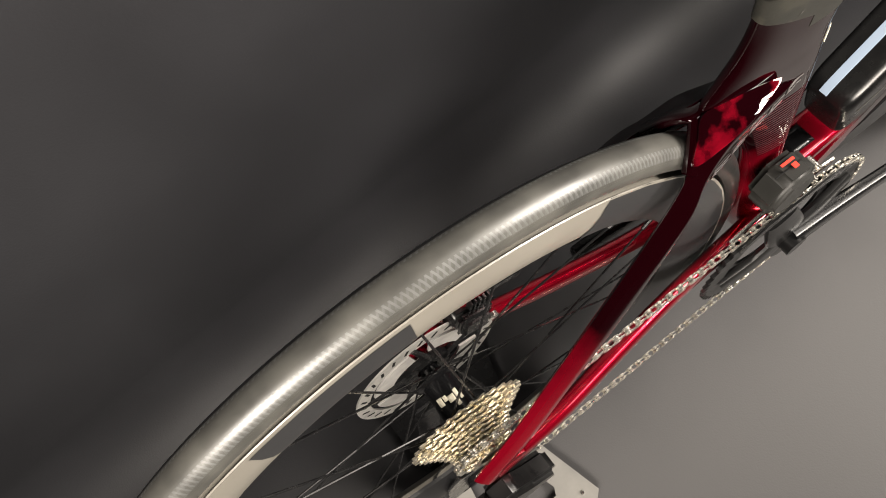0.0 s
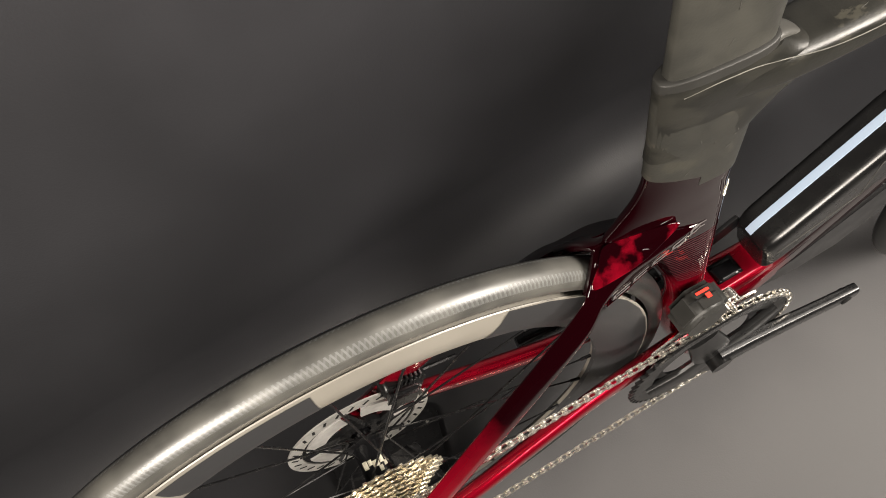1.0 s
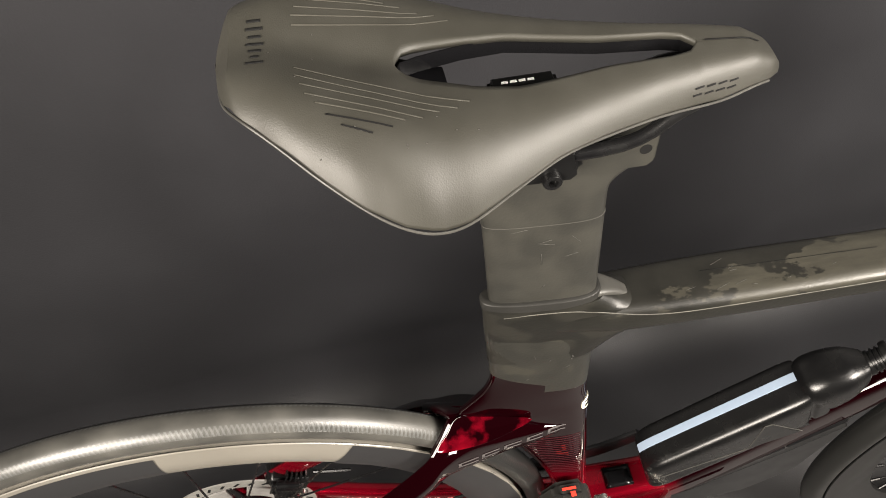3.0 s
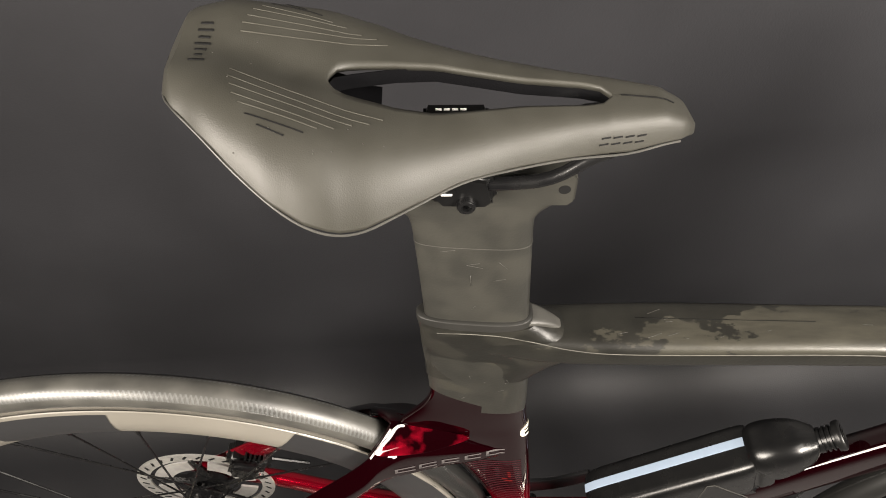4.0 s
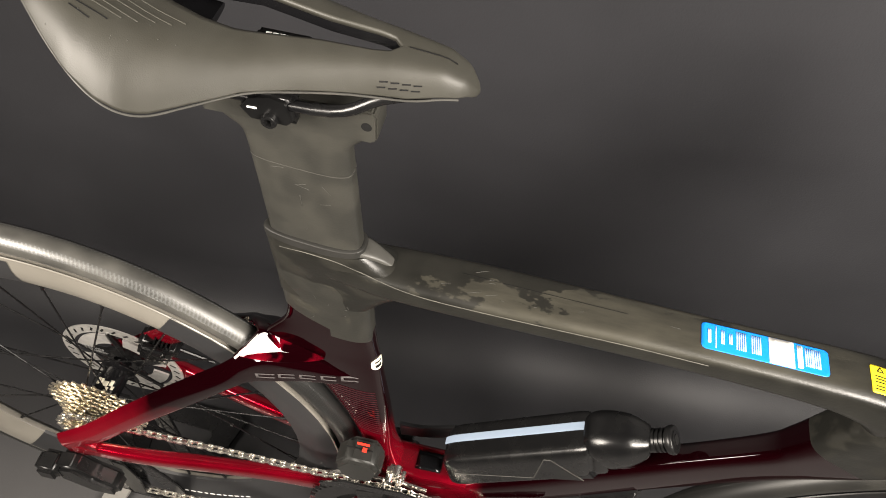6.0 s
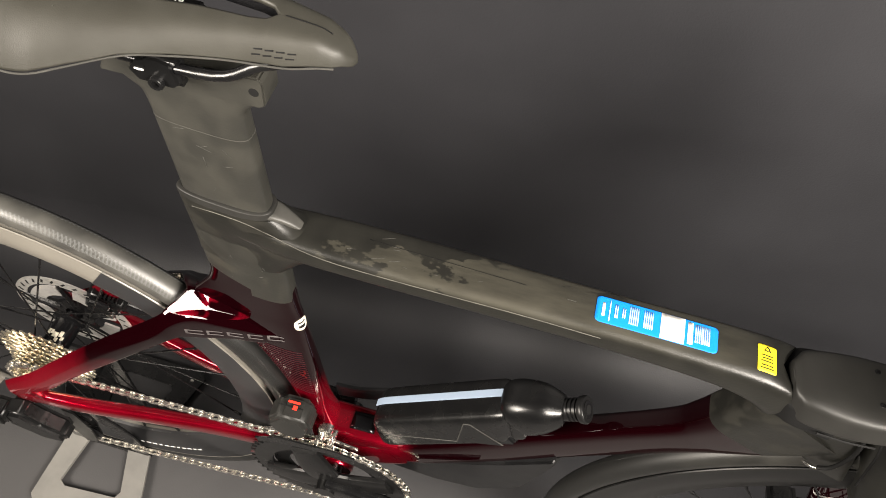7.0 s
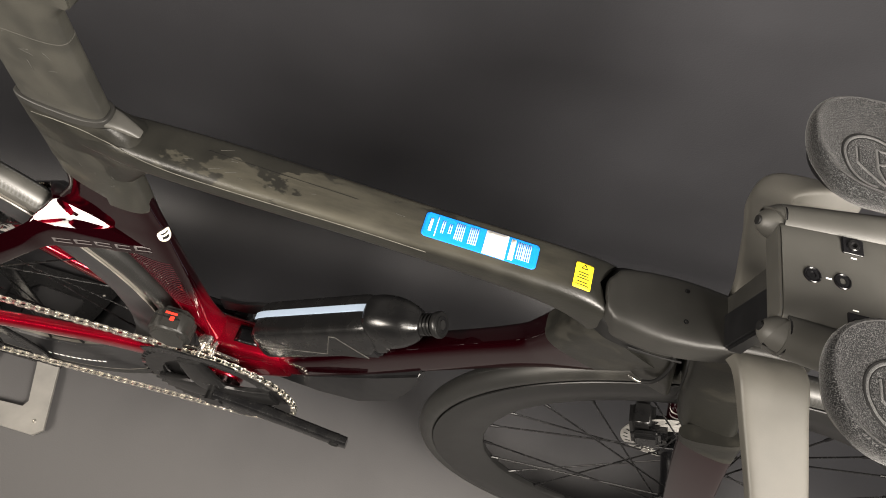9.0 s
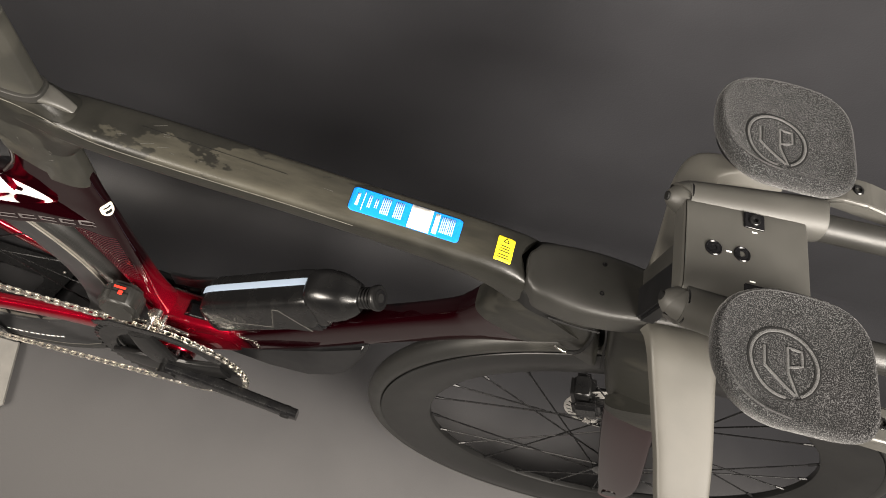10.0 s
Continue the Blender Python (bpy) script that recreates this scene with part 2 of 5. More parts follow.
WEDGE = vary(material("grey_satin_plastic", (0.0352, 0.0344, 0.0312), 0.42, spec=0.4), 60, (0.0448, 0.04352, 0.0392), 0.48)
# lighter colour paints the highlight on the raised saddle lines
RIDGE_GLINT = material("saddle_ridge_glint", (0.05, 0.048, 0.04), 0.5, spec=0.3)
SCRATCH = material("pale_scratch", (0.0512, 0.0496, 0.0448), 0.5, spec=0.3)
SLATE = vary(material("satin_slate_plastic", (0.0045, 0.0046, 0.005), 0.3, spec=0.3), 40, (0.0062, 0.0063, 0.0068), 0.36)
RIBBED = material("rubbed_cherry_rib", (0.026, 0.00156, 0.0039), 0.55, 0.0, spec=0.2)
# worn patch colour, also used for the highlight painted on the tube edge
WORN_AND_LIT = vary(material("worn_and_lit_carbon", (0.09, 0.087, 0.075), 0.45, spec=0.35), 120, (0.0525, 0.051, 0.045), 0.5)
INK = material("dark_print", (0.006, 0.006, 0.006), 0.7, spec=0.15)
GREYINK = material("grey_lettering", (0.072, 0.0656, 0.0656), 0.4, spec=0.2)
REDINK = material("red_print", (0.75, 0.03, 0.015), 0.45)
FOAM = vary(material("pad_fabric", (0.006, 0.006, 0.0063), 0.8, spec=0.08), 1250, (0.08, 0.08, 0.08), 0.7, 0.7, 1200, 2, 0.48, 0.74)
FOAM.node_tree.nodes["Principled BSDF"].inputs["Sheen Weight"].default_value = 0.16
FOAM.node_tree.nodes["Principled BSDF"].inputs["Sheen Roughness"].default_value = 0.35
# paler pad fabric that paints the light on the rolled rim
LIT_RIM = vary(material("lit_rim_fabric", (0.051, 0.051, 0.051), 0.8, spec=0.1), 1900, (0.017, 0.017, 0.017), 0.8, 0.5, 1900, 3)
# paler than the pad: light on the raised strokes is put into the colour
LIT_EMBOSS = vary(material("lit_raised_fabric", (0.085, 0.085, 0.085), 0.7, spec=0.15), 2300, (0.0272, 0.0272, 0.0272), 0.75, 0.5, 1900, 3)
FORK_RED = candy("Z", 0.2, 0.36)
CREAM = material("cream_print", (0.8, 0.752, 0.608), 0.5)


# ---- mesh helpers ----
def part(name, bm, mat, parent=None, label="", smooth=True, place=None, auto=0.7):
    """Links a bmesh as one mesh object under a thing or a part."""
    bmesh.ops.recalc_face_normals(bm, faces=bm.faces)
    if place is not None:
        bm.transform(place)
    me = bpy.data.meshes.new(name)
    for f in bm.faces:
        f.smooth = smooth
    if smooth:
        for e in bm.edges:
            e.smooth = not (len(e.link_faces) == 2 and e.calc_face_angle() > auto)
    bm.to_mesh(me)
    bm.free()
    me.materials.append(mat)
    ob = new(name, me)
    ob.parent = parent
    if smooth:
        even = ob.modifiers.new("even_shading", "WEIGHTED_NORMAL")
        even.keep_sharp, even.weight = True, 60
    return tagged(ob, label)


def shared(name, me, parent, m):
    ob = new(name, me)
    ob.parent, ob.matrix_basis = parent, m
    return ob


def thing(name, label, category, at=(0, 0, 0), group=""):
    ob = new(name)
    ob.location = at
    ob.empty_display_size = 0.1
    return tagged(ob, label, category, group)


def loft(rings, caps=True, closed=True, bm=None):
    bm = bm or bmesh.new()
    rows = [[bm.verts.new(p) for p in ring] for ring in rings]
    n = len(rows[0])
    for a, b in zip(rows, rows[1:]):
        for i in range(n if closed else n - 1):
            j = (i + 1) % n
            bm.faces.new((a[i], a[j], b[j], b[i]))
    if caps and closed:
        bm.faces.new(rows[0][::-1])
        bm.faces.new(rows[-1])
    return bm


def curve_rows(rows, steps=5):
    """Catmull-Rom through rows of numbers."""
    a = np.array(rows, float)
    a = np.vstack([2 * a[0] - a[1], a, 2 * a[-1] - a[-2]])
    out = []
    for i in range(1, len(a) - 2):
        for k in range(steps):
            t = k / steps
            p0, p1, p2, p3 = a[i - 1 : i + 3]
            out.append(0.5 * (2 * p1 + (p2 - p0) * t + (2 * p0 - 5 * p1 + 4 * p2 - p3) * t * t + (3 * p1 - p0 - 3 * p2 + p3) * t**3))
    return np.array(out + [a[-2]])


def oval(n, e):
    """Unit superellipse."""
    out = []
    for i in range(n):
        c, s = math.cos(2 * math.pi * i / n), math.sin(2 * math.pi * i / n)
        out.append((math.copysign(abs(c) ** (2 / e), c), math.copysign(abs(s) ** (2 / e), s)))
    return out


def sweep(rows, e=2.5, n=24, steps=5, side=(0, 1, 0), caps=True):
    """Rows of x, y, z, height, width: a tube through them, its height square to the side vector."""
    r = curve_rows(rows, steps)
    pts, unit = r[:, :3], oval(n, e)
    tan = np.gradient(pts, axis=0)
    rings = []
    for p, t, (h, w) in zip(pts, tan, r[:, 3:5]):
        t = Vector(t).normalized()
        s = Vector(side)
        s = (s - t * s.dot(t)).normalized()
        up = t.cross(s)
        rings.append([Vector(p) + s * (u * w / 2) + up * (v * h / 2) for v, u in unit])
    return loft(rings, caps)


def chords(rows, e=2.6, n=28, steps=5, caps=True):
    """Level rings: rows of z, rear x, front x, width; blunt front, slimmer rear."""
    r = curve_rows(rows, steps)
    unit = oval(n, e)
    rings = []
    for z, a, b, w in r:
        rings.append([Vector(((a + b) / 2 + u * (b - a) / 2, v * w / 2 * (0.8 + 0.2 * u), z)) for u, v in unit])
    return loft(rings, caps)


def plate(outline, y0, y1, bevel=0.0, segments=2):
    """A flat outline of (x, z) between two y, with rounded edges."""
    bm = bmesh.new()
    f = bm.faces.new([bm.verts.new((x, y0, z)) for x, z in outline])
    out = bmesh.ops.extrude_face_region(bm, geom=[f])
    bmesh.ops.translate(bm, verts=[v for v in out["geom"] if isinstance(v, bmesh.types.BMVert)], vec=(0, y1 - y0, 0))
    if bevel:
        bmesh.ops.bevel(bm, geom=list(bm.edges), offset=bevel, segments=segments, affect="EDGES", clamp_overlap=True)
    return bm


def box(cx, cy, cz, sx, sy, sz, bevel=0.002, segments=2, turn=None):
    bm = bmesh.new()
    bmesh.ops.create_cube(bm, size=1)
    bm.transform(Matrix.Diagonal((sx, sy, sz, 1)))
    if bevel:
        bmesh.ops.bevel(bm, geom=list(bm.edges), offset=min(bevel, 0.45 * min(sx, sy, sz)), segments=segments, affect="EDGES")
    bm.transform(Matrix.Translation((cx, cy, cz)) @ (turn or Matrix()))
    return bm


def turned(profile, n=64, closed=True, centre=(0, 0, 0)):
    """A profile of (radius, y) turned about the y axis."""
    bm = bmesh.new()
    rows = []
    for i in range(n):
        a = 2 * math.pi * i / n
        rows.append([bm.verts.new((centre[0] + r * math.cos(a), centre[1] + y, centre[2] + r * math.sin(a))) for r, y in profile])
    m = len(profile)
    for i in range(n):
        a, b = rows[i], rows[(i + 1) % n]
        for k in range(m if closed else m - 1):
            l = (k + 1) % m
            bm.faces.new((a[k], a[l], b[l], b[k]))
    bmesh.ops.remove_doubles(bm, verts=bm.verts, dist=1e-6)
    return bm


def rod(a, b, r, n=10, r2=None, caps=True):
    a, b = Vector(a), Vector(b)
    t = (b - a).normalized()
    s = t.orthogonal().normalized()
    u = t.cross(s)
    ring = lambda p, q: [p + (s * math.cos(2 * math.pi * i / n) + u * math.sin(2 * math.pi * i / n)) * q for i in range(n)]
    return loft([ring(a, r), ring(b, r if r2 is None else r2)], caps)


def joined(*parts_):
    """Several bmeshes in one."""
    out = bmesh.new()
    for b in parts_:
        me = bpy.data.meshes.new("joint")
        b.to_mesh(me)
        b.free()
        out.from_mesh(me)
        bpy.data.meshes.remove(me)
    return out


def cut(bm, at, normal):
    """Keeps the side of a plane that its normal points to, and closes the cut."""
    geom = list(bm.verts) + list(bm.edges) + list(bm.faces)
    out = bmesh.ops.bisect_plane(bm, geom=geom, plane_co=at, plane_no=normal, clear_inner=True)
    edges = [e for e in out["geom_cut"] if isinstance(e, bmesh.types.BMEdge)]
    bmesh.ops.holes_fill(bm, edges=edges, sides=0)
    return bm


def hex_bolt(r=0.004, h=0.003, n=20):
    """A round socket head along +z with its hexagonal hole."""
    ring = lambda q, z, k=n, s=0.0: [Vector((q * math.cos(2 * math.pi * i / k + s), q * math.sin(2 * math.pi * i / k + s), z)) for i in range(k)]
    hexagon = []
    for i in range(n):
        a = 2 * math.pi * i / n
        q = 0.5 * r / math.cos((a % (math.pi / 3)) - math.pi / 6)
        hexagon.append((q * math.cos(a), q * math.sin(a)))
    return loft([ring(r, 0), ring(r, h * 0.75), ring(r * 0.88, h), [Vector((x, y, h)) for x, y in hexagon], [Vector((x, y, h * 0.15)) for x, y in hexagon]])


def solid(*obs):
    """A tree of faces of finished parts, to lay prints on."""
    verts, faces = [], []
    for ob in obs:
        k = len(verts)
        verts += [v.co.copy() for v in ob.data.vertices]
        faces += [[k + i for i in p.vertices] for p in ob.data.polygons]
    return BVHTree.FromPolygons(verts, faces)


def print_on(name, tree, centre, across, up, outline, way, mat, parent, lift=0.0004, label="", grid=6, corner=0.0):
    """Lays a flat shape (outline of (across, up) metres: a box (w, h) or points) along way onto a surface."""
    centre, across, up, way = Vector(centre), Vector(across).normalized(), Vector(up).normalized(), Vector(way).normalized()
    w, h = outline
    bm = bmesh.new()
    rows = []
    for i in range(grid + 1):
        row = []
        for k in range(grid + 1):
            u, v = w * (i / grid - 0.5), h * (k / grid - 0.5)
            if corner:
                # pull what lies past a corner's circle onto it
                over = Vector((max(0.0, abs(u) - w / 2 + corner), max(0.0, abs(v) - h / 2 + corner)))
                if over.x and over.y and over.length > corner:
                    over *= corner / over.length
                    u, v = math.copysign(w / 2 - corner + over.x, u), math.copysign(h / 2 - corner + over.y, v)
            p = centre + across * u + up * v
            hit, normal, _, _ = tree.ray_cast(p - way * 0.2, way)
            row.append(bm.verts.new((hit - way * lift) if hit else p))
        rows.append(row)
    for a, b in zip(rows, rows[1:]):
        for k in range(grid):
            bm.faces.new((a[k], a[k + 1], b[k + 1], b[k]))
    ob = part(name, bm, mat, parent, label)
    mod = ob.modifiers.new("thickness", "SOLIDIFY")
    mod.thickness, mod.offset = lift * 0.8, 0
    return ob


# ---- the room ----
WALL_TURN = radians(4.3)
COVE = 0.13


def room():
    prof = [(-1.5, 0.002), (-0.9, 0.002), (-0.5, 0.002)]
    for k in range(25):
        a = math.pi / 2 * k / 24
        prof.append((COVE * (math.sin(a) - 1), 0.002 + COVE * (1 - math.cos(a))))
    prof += [(0.0, 0.9), (0.0, 1.75)]
    bm = loft([[Vector((x, y, z)) for y, z in prof] for x in (-2.6, 3.4)], False, False)
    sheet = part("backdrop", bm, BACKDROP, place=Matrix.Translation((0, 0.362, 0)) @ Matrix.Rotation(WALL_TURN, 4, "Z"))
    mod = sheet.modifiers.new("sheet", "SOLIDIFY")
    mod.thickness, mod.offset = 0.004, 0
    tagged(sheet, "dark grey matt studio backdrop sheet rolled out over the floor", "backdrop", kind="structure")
    bm = box(0.3, -0.5, -0.03, 7.0, 5.8, 0.05, 0)
    tagged(part("floor", bm, FLOOR, smooth=False), "dark grey studio floor under the backdrop sheet", "floor", kind="structure")
    for name, b in (
        ("wall_south", box(0.3, -2.45, 1.35, 6.4, 0.1, 2.7, 0)),
        ("wall_west", box(-2.75, -0.45, 1.35, 0.1, 3.9, 2.7, 0)),
        ("wall_east", box(3.55, -0.45, 1.35, 0.1, 3.9, 2.7, 0)),
        ("wall_north", box(0.3, 1.55, 1.35, 6.4, 0.1, 2.7, 0)),
    ):
        tagged(part(name, b, ROOM, smooth=False), "plain dark grey painted studio wall", "wall", kind="structure")
    tagged(part("ceiling", box(0.3, -0.5, 2.78, 7.0, 5.8, 0.1, 0), ROOM, smooth=False), "plain dark grey painted ceiling", "ceiling", kind="structure")


room()

# ---- the bicycle ----
bike = thing("time_trial_bicycle", "dark red and bare carbon time trial bicycle on a stand", "bicycle")
HUB_R, HUB_F, BB = Vector((0, 0, 0.339)), Vector((0.992, 0, 0.335)), Vector((0.3885, 0, 0.2752))
STEER_AXIS = Vector((-math.cos(radians(72.5)), 0, math.sin(radians(72.5))))
STEER = Matrix.Translation((0.843, -0.003, 0.70)) @ Matrix.Rotation(radians(3.3), 4, STEER_AXIS) @ Matrix.Translation((-0.843, 0, -0.70))


def frame_parts():
    top = sweep([(0.30, 0, 0.750, 0.026, 0.024), (0.335, 0, 0.7482, 0.029, 0.033), (0.37, 0.0005, 0.7455, 0.029, 0.0415), (0.45, 0.0005, 0.7445, 0.028, 0.0455), (0.55, -0.001, 0.7443, 0.028, 0.0435), (0.64, -0.0015, 0.742, 0.029, 0.0435), (0.72, -0.001, 0.7365, 0.034, 0.0465), (0.765, -0.0005, 0.7265, 0.046, 0.050), (0.785, 0, 0.7195, 0.052, 0.051)], 3.8, 48)
    for v in top.verts:
        if v.co.x > 0.75:
            reach = 0.7615 + 0.014 * (v.co.y / 0.025) ** 2
            v.co.x = 0.75 + (v.co.x - 0.75) * (reach - 0.75) / 0.035
    tt = part("top_tube", top, RUBBED, bike, "bare smudged carbon top tube")
    mast_rows = [(0.776, 0.268, 0.347, 0.031), (0.74, 0.269, 0.35, 0.031), (0.70, 0.272, 0.352, 0.031), (0.66, 0.2738, 0.3538, 0.0305), (0.63, 0.272, 0.355, 0.03)]
    # the bare carbon ends in a slanting edge with one step
    rear = cut(cut(chords(mast_rows, 3.0, 36), (0.277, 0, 0.672), (0.44, 0, 1)), (0.3165, 0, 0), (-1, 0, 0))
    front = cut(cut(chords(mast_rows, 3.0, 36), (0.3165, 0, 0.643), (0.03, 0, 1)), (0.3165, 0, 0), (1, 0, 0))
    part("seat_mast", joined(rear, front), MAST, bike, "bare carbon seat mast with worn paint edge", auto=0.5)
    part("mast_lip", chords([(0.778, 0.2685, 0.346, 0.0275), (0.7775, 0.267, 0.348, 0.0318), (0.776, 0.2664, 0.3487, 0.0326), (0.770, 0.2668, 0.3495, 0.0328), (0.767, 0.268, 0.3495, 0.031)], 3.0, 44, 3), SATIN, bike, "black rubber lip of the seat mast")
    part("mast_shoulder", chords([(0.771, 0.267, 0.352, 0.0325), (0.762, 0.268, 0.366, 0.0365), (0.756, 0.2685, 0.384, 0.0385), (0.745, 0.269, 0.392, 0.038), (0.730, 0.27, 0.388, 0.0345), (0.715, 0.271, 0.37, 0.032), (0.695, 0.2715, 0.353, 0.0305)], 3.2, 36), SMUDGED, bike, "bare carbon flare where mast and top tube join")
    tube = chords([(0.70, 0.2725, 0.3515, 0.0302), (0.665, 0.2742, 0.3533, 0.0297), (0.64, 0.2685, 0.3552, 0.0292), (0.62, 0.256, 0.357, 0.028), (0.607, 0.2475, 0.359, 0.0275), (0.595, 0.251, 0.36, 0.028), (0.58, 0.265, 0.362, 0.028), (0.56, 0.284, 0.364, 0.028), (0.53, 0.296, 0.367, 0.029), (0.50, 0.309, 0.370, 0.03), (0.45, 0.329, 0.374, 0.033), (0.40, 0.342, 0.379, 0.04), (0.35, 0.347, 0.392, 0.05), (0.30, 0.352, 0.41, 0.062), (0.262, 0.362, 0.412, 0.064)], 2.8, 36)
    st = part("seat_tube", tube, RED, bike, "candy red seat tube with cut-out for the wheel")
    down_rows = [(0.385, 0, 0.298, 0.075, 0.06), (0.43, 0, 0.318, 0.064, 0.05), (0.48, 0, 0.342, 0.056, 0.043), (0.53, 0, 0.382, 0.052, 0.039), (0.60, 0, 0.449, 0.051, 0.034), (0.69, 0, 0.535, 0.052, 0.029), (0.742, 0, 0.585, 0.056, 0.031), (0.762, 0, 0.608, 0.066, 0.035), (0.785, 0, 0.64, 0.085, 0.042), (0.815, 0, 0.685, 0.11, 0.049)]
    edge, slope = (0.774, 0, 0.630), Vector((0.457, 0, 0.889))
    part("down_tube", cut(sweep(down_rows, 4.0, 36), edge, -slope), DOWN_RED, bike, "dark red down tube")
    part("down_tube_top", cut(sweep(down_rows, 4.0, 36), edge, slope), SMUDGED, bike, "bare carbon end of the down tube")
    part("worn_patch", box(0.7655, 0, 0.6335, 0.026, 0.021, 0.0026, 0.0005, 2, Matrix.Rotation(-0.86, 4, "Y")), WORN_AND_LIT, bike, "pale worn patch on the down tube end")
    ht = chords([(0.735, 0.785, 0.842, 0.046), (0.72, 0.776, 0.847, 0.052), (0.68, 0.79, 0.859, 0.053), (0.645, 0.815, 0.869, 0.053), (0.615, 0.842, 0.878, 0.05)], 6.0, 36)
    part("head_tube", ht, SMUDGED, bike, "bare carbon head tube")
    shell = turned([(0.0001, -0.036), (0.024, -0.036), (0.026, -0.033), (0.026, 0.033), (0.024, 0.036), (0.0001, 0.036)], 40, False, BB)
    part("bottom_bracket_shell", shell, RED, bike)
    for s in (-1, 1):
        # rails of the leg: top ridge, outer ridge, outer foot, inner foot, inner side
        stations = [
            [(0.335, 0.005, 0.574), (0.335, 0.0125, 0.570), (0.335, 0.0125, 0.556), (0.335, 0.004, 0.556), (0.335, 0.002, 0.566)],
            [(0.312, 0.0095, 0.581), (0.312, 0.0165, 0.573), (0.312, 0.0165, 0.552), (0.31, 0.006, 0.552), (0.31, 0.004, 0.566)],
            [(0.275, 0.0085, 0.598), (0.28, 0.0225, 0.5805), (0.285, 0.0195, 0.550), (0.285, 0.011, 0.550), (0.28, 0.008, 0.57)],
            [(0.246, 0.0065, 0.604), (0.252, 0.0275, 0.586), (0.258, 0.0255, 0.548), (0.258, 0.0165, 0.549), (0.25, 0.011, 0.578)],
            [(0.224, 0.020, 0.586), (0.229, 0.0335, 0.573), (0.232, 0.030, 0.543), (0.23, 0.022, 0.543), (0.226, 0.0182, 0.565)],
            [(0.203, 0.029, 0.567), (0.207, 0.0435, 0.552), (0.21, 0.040, 0.533), (0.208, 0.031, 0.532), (0.205, 0.027, 0.55)],
        ]
        centre = [(0.15, 0.0455, 0.5, 0.0165, 0.0085), (0.085, 0.0555, 0.436, 0.0155, 0.0085), (0.03, 0.0635, 0.378, 0.0158, 0.008), (-0.016, 0.068, 0.338, 0.0155, 0.0075)]
        for x, y, z, a, b in centre:
            stations.append([(x - 0.69 * a * v, y + b * u, z + 0.72 * a * v) for u, v in ((-0.3, 1.0), (1.0, 0.15), (0.7, -0.9), (-0.7, -0.95), (-1.0, 0.0))])
        rows = curve_rows([[c for p in st_ for c in p] for st_ in stations], 6)
        rings = []
        for i, row in enumerate(rows):
            pts = [Vector((row[3 * k], s * row[3 * k + 1], row[3 * k + 2])) for k in range(5)]
            mid = sum(pts, Vector()) / 5
            ring = []
            for k in range(5):
                p, q = pts[k], pts[(k + 1) % 5]
                m = (p + q) / 2
                far = min(1.0, max(0.0, (i - 22) / 12))
                dent = (1.0 - 0.06 * (k == 0) * (1 - far)) * (1 + 0.12 * far)
                ring += [p, mid + (m - mid) * dent]
            for share in (0.14, 0.25):
                ring = [a.lerp(b, w) for a, b in zip(ring, ring[1:] + ring[:1]) for w in (share, 1 - share)]
            rings.append(ring)
        part("seatstay", loft(rings), RED, bike, auto=0.6)
        cs = sweep([(-0.006, s * 0.069, 0.332, 0.028, 0.013), (0.07, s * 0.062, 0.327, 0.026, 0.017), (0.15, s * 0.049, 0.318, 0.026, 0.018), (0.24, s * 0.036, 0.308, 0.03, 0.018), (0.31, s * 0.029, 0.3, 0.036, 0.02), (0.37, s * 0.024, 0.288, 0.042, 0.024)], 2.8, 24)
        part("chainstay", cs, RED, bike)
        drop = plate([(-0.022, 0.33), (-0.012, 0.352), (0.012, 0.36), (0.03, 0.352), (0.03, 0.325), (0.0, 0.31), (-0.018, 0.314)], s * 0.062, s * 0.073, 0.003)
        part("dropout", drop, RED, bike)
    # slanting drop-shaped facet where the right stay meets the seat tube
    rim = [(0.2235, -0.0235, 0.5857), (0.2345, -0.0125, 0.5963), (0.2445, -0.0035, 0.6046), (0.262, -0.006, 0.6066), (0.284, -0.0102, 0.6056), (0.3055, -0.0145, 0.6022), (0.3045, -0.0172, 0.5995), (0.289, -0.0218, 0.5975), (0.270, -0.0252, 0.5937), (0.246, -0.0258, 0.5888)]
    out = Vector((-0.185, -0.58, 0.79)).normalized()
    rim = [Vector(p) for p in rim]
    rim = [p - out * ((p - Vector((0.2425, -0.0185, 0.5951))).dot(out) + 0.22 * max(0.0, p.x - 0.262)) for p in rim]
    loop = [Vector(p) for p in curve_rows(rim[-1:] + rim + rim[:2], 5)[5:-5]][:-1]
    mid = sum(loop, Vector()) / len(loop)
    rings = [[mid + (p - mid) * k - out * d for p in loop] for k, d in ((0.95, 0.010), (1.0, 0.0015), (0.985, 0.0004), (0.96, 0.0001), (0.8, -0.0001), (0.55, -0.00018), (0.3, -0.00022), (0.08, -0.00024))]
    part("stay_facet", loft(rings), FACET, bike, "glossy mottled red facet on top of the stay", auto=0.6)
    web = sweep([(0.222, -0.023, 0.576, 0.010, 0.012), (0.236, -0.012, 0.588, 0.009, 0.016), (0.248, 0, 0.5985, 0.009, 0.022), (0.236, 0.012, 0.593, 0.009, 0.016), (0.222, 0.023, 0.576, 0.010, 0.012)], 2.4, 20, 5, (1, 0, 0))
    part("bridge_web", web, RED, bike)
    part("frame_bolt", turned([(0.002, -0.003), (0.0055, -0.003), (0.0062, 0.0), (0.0062, 0.002), (0.002, 0.002)], 20, True, (0.338, -0.037, 0.316)), STEEL, bike)
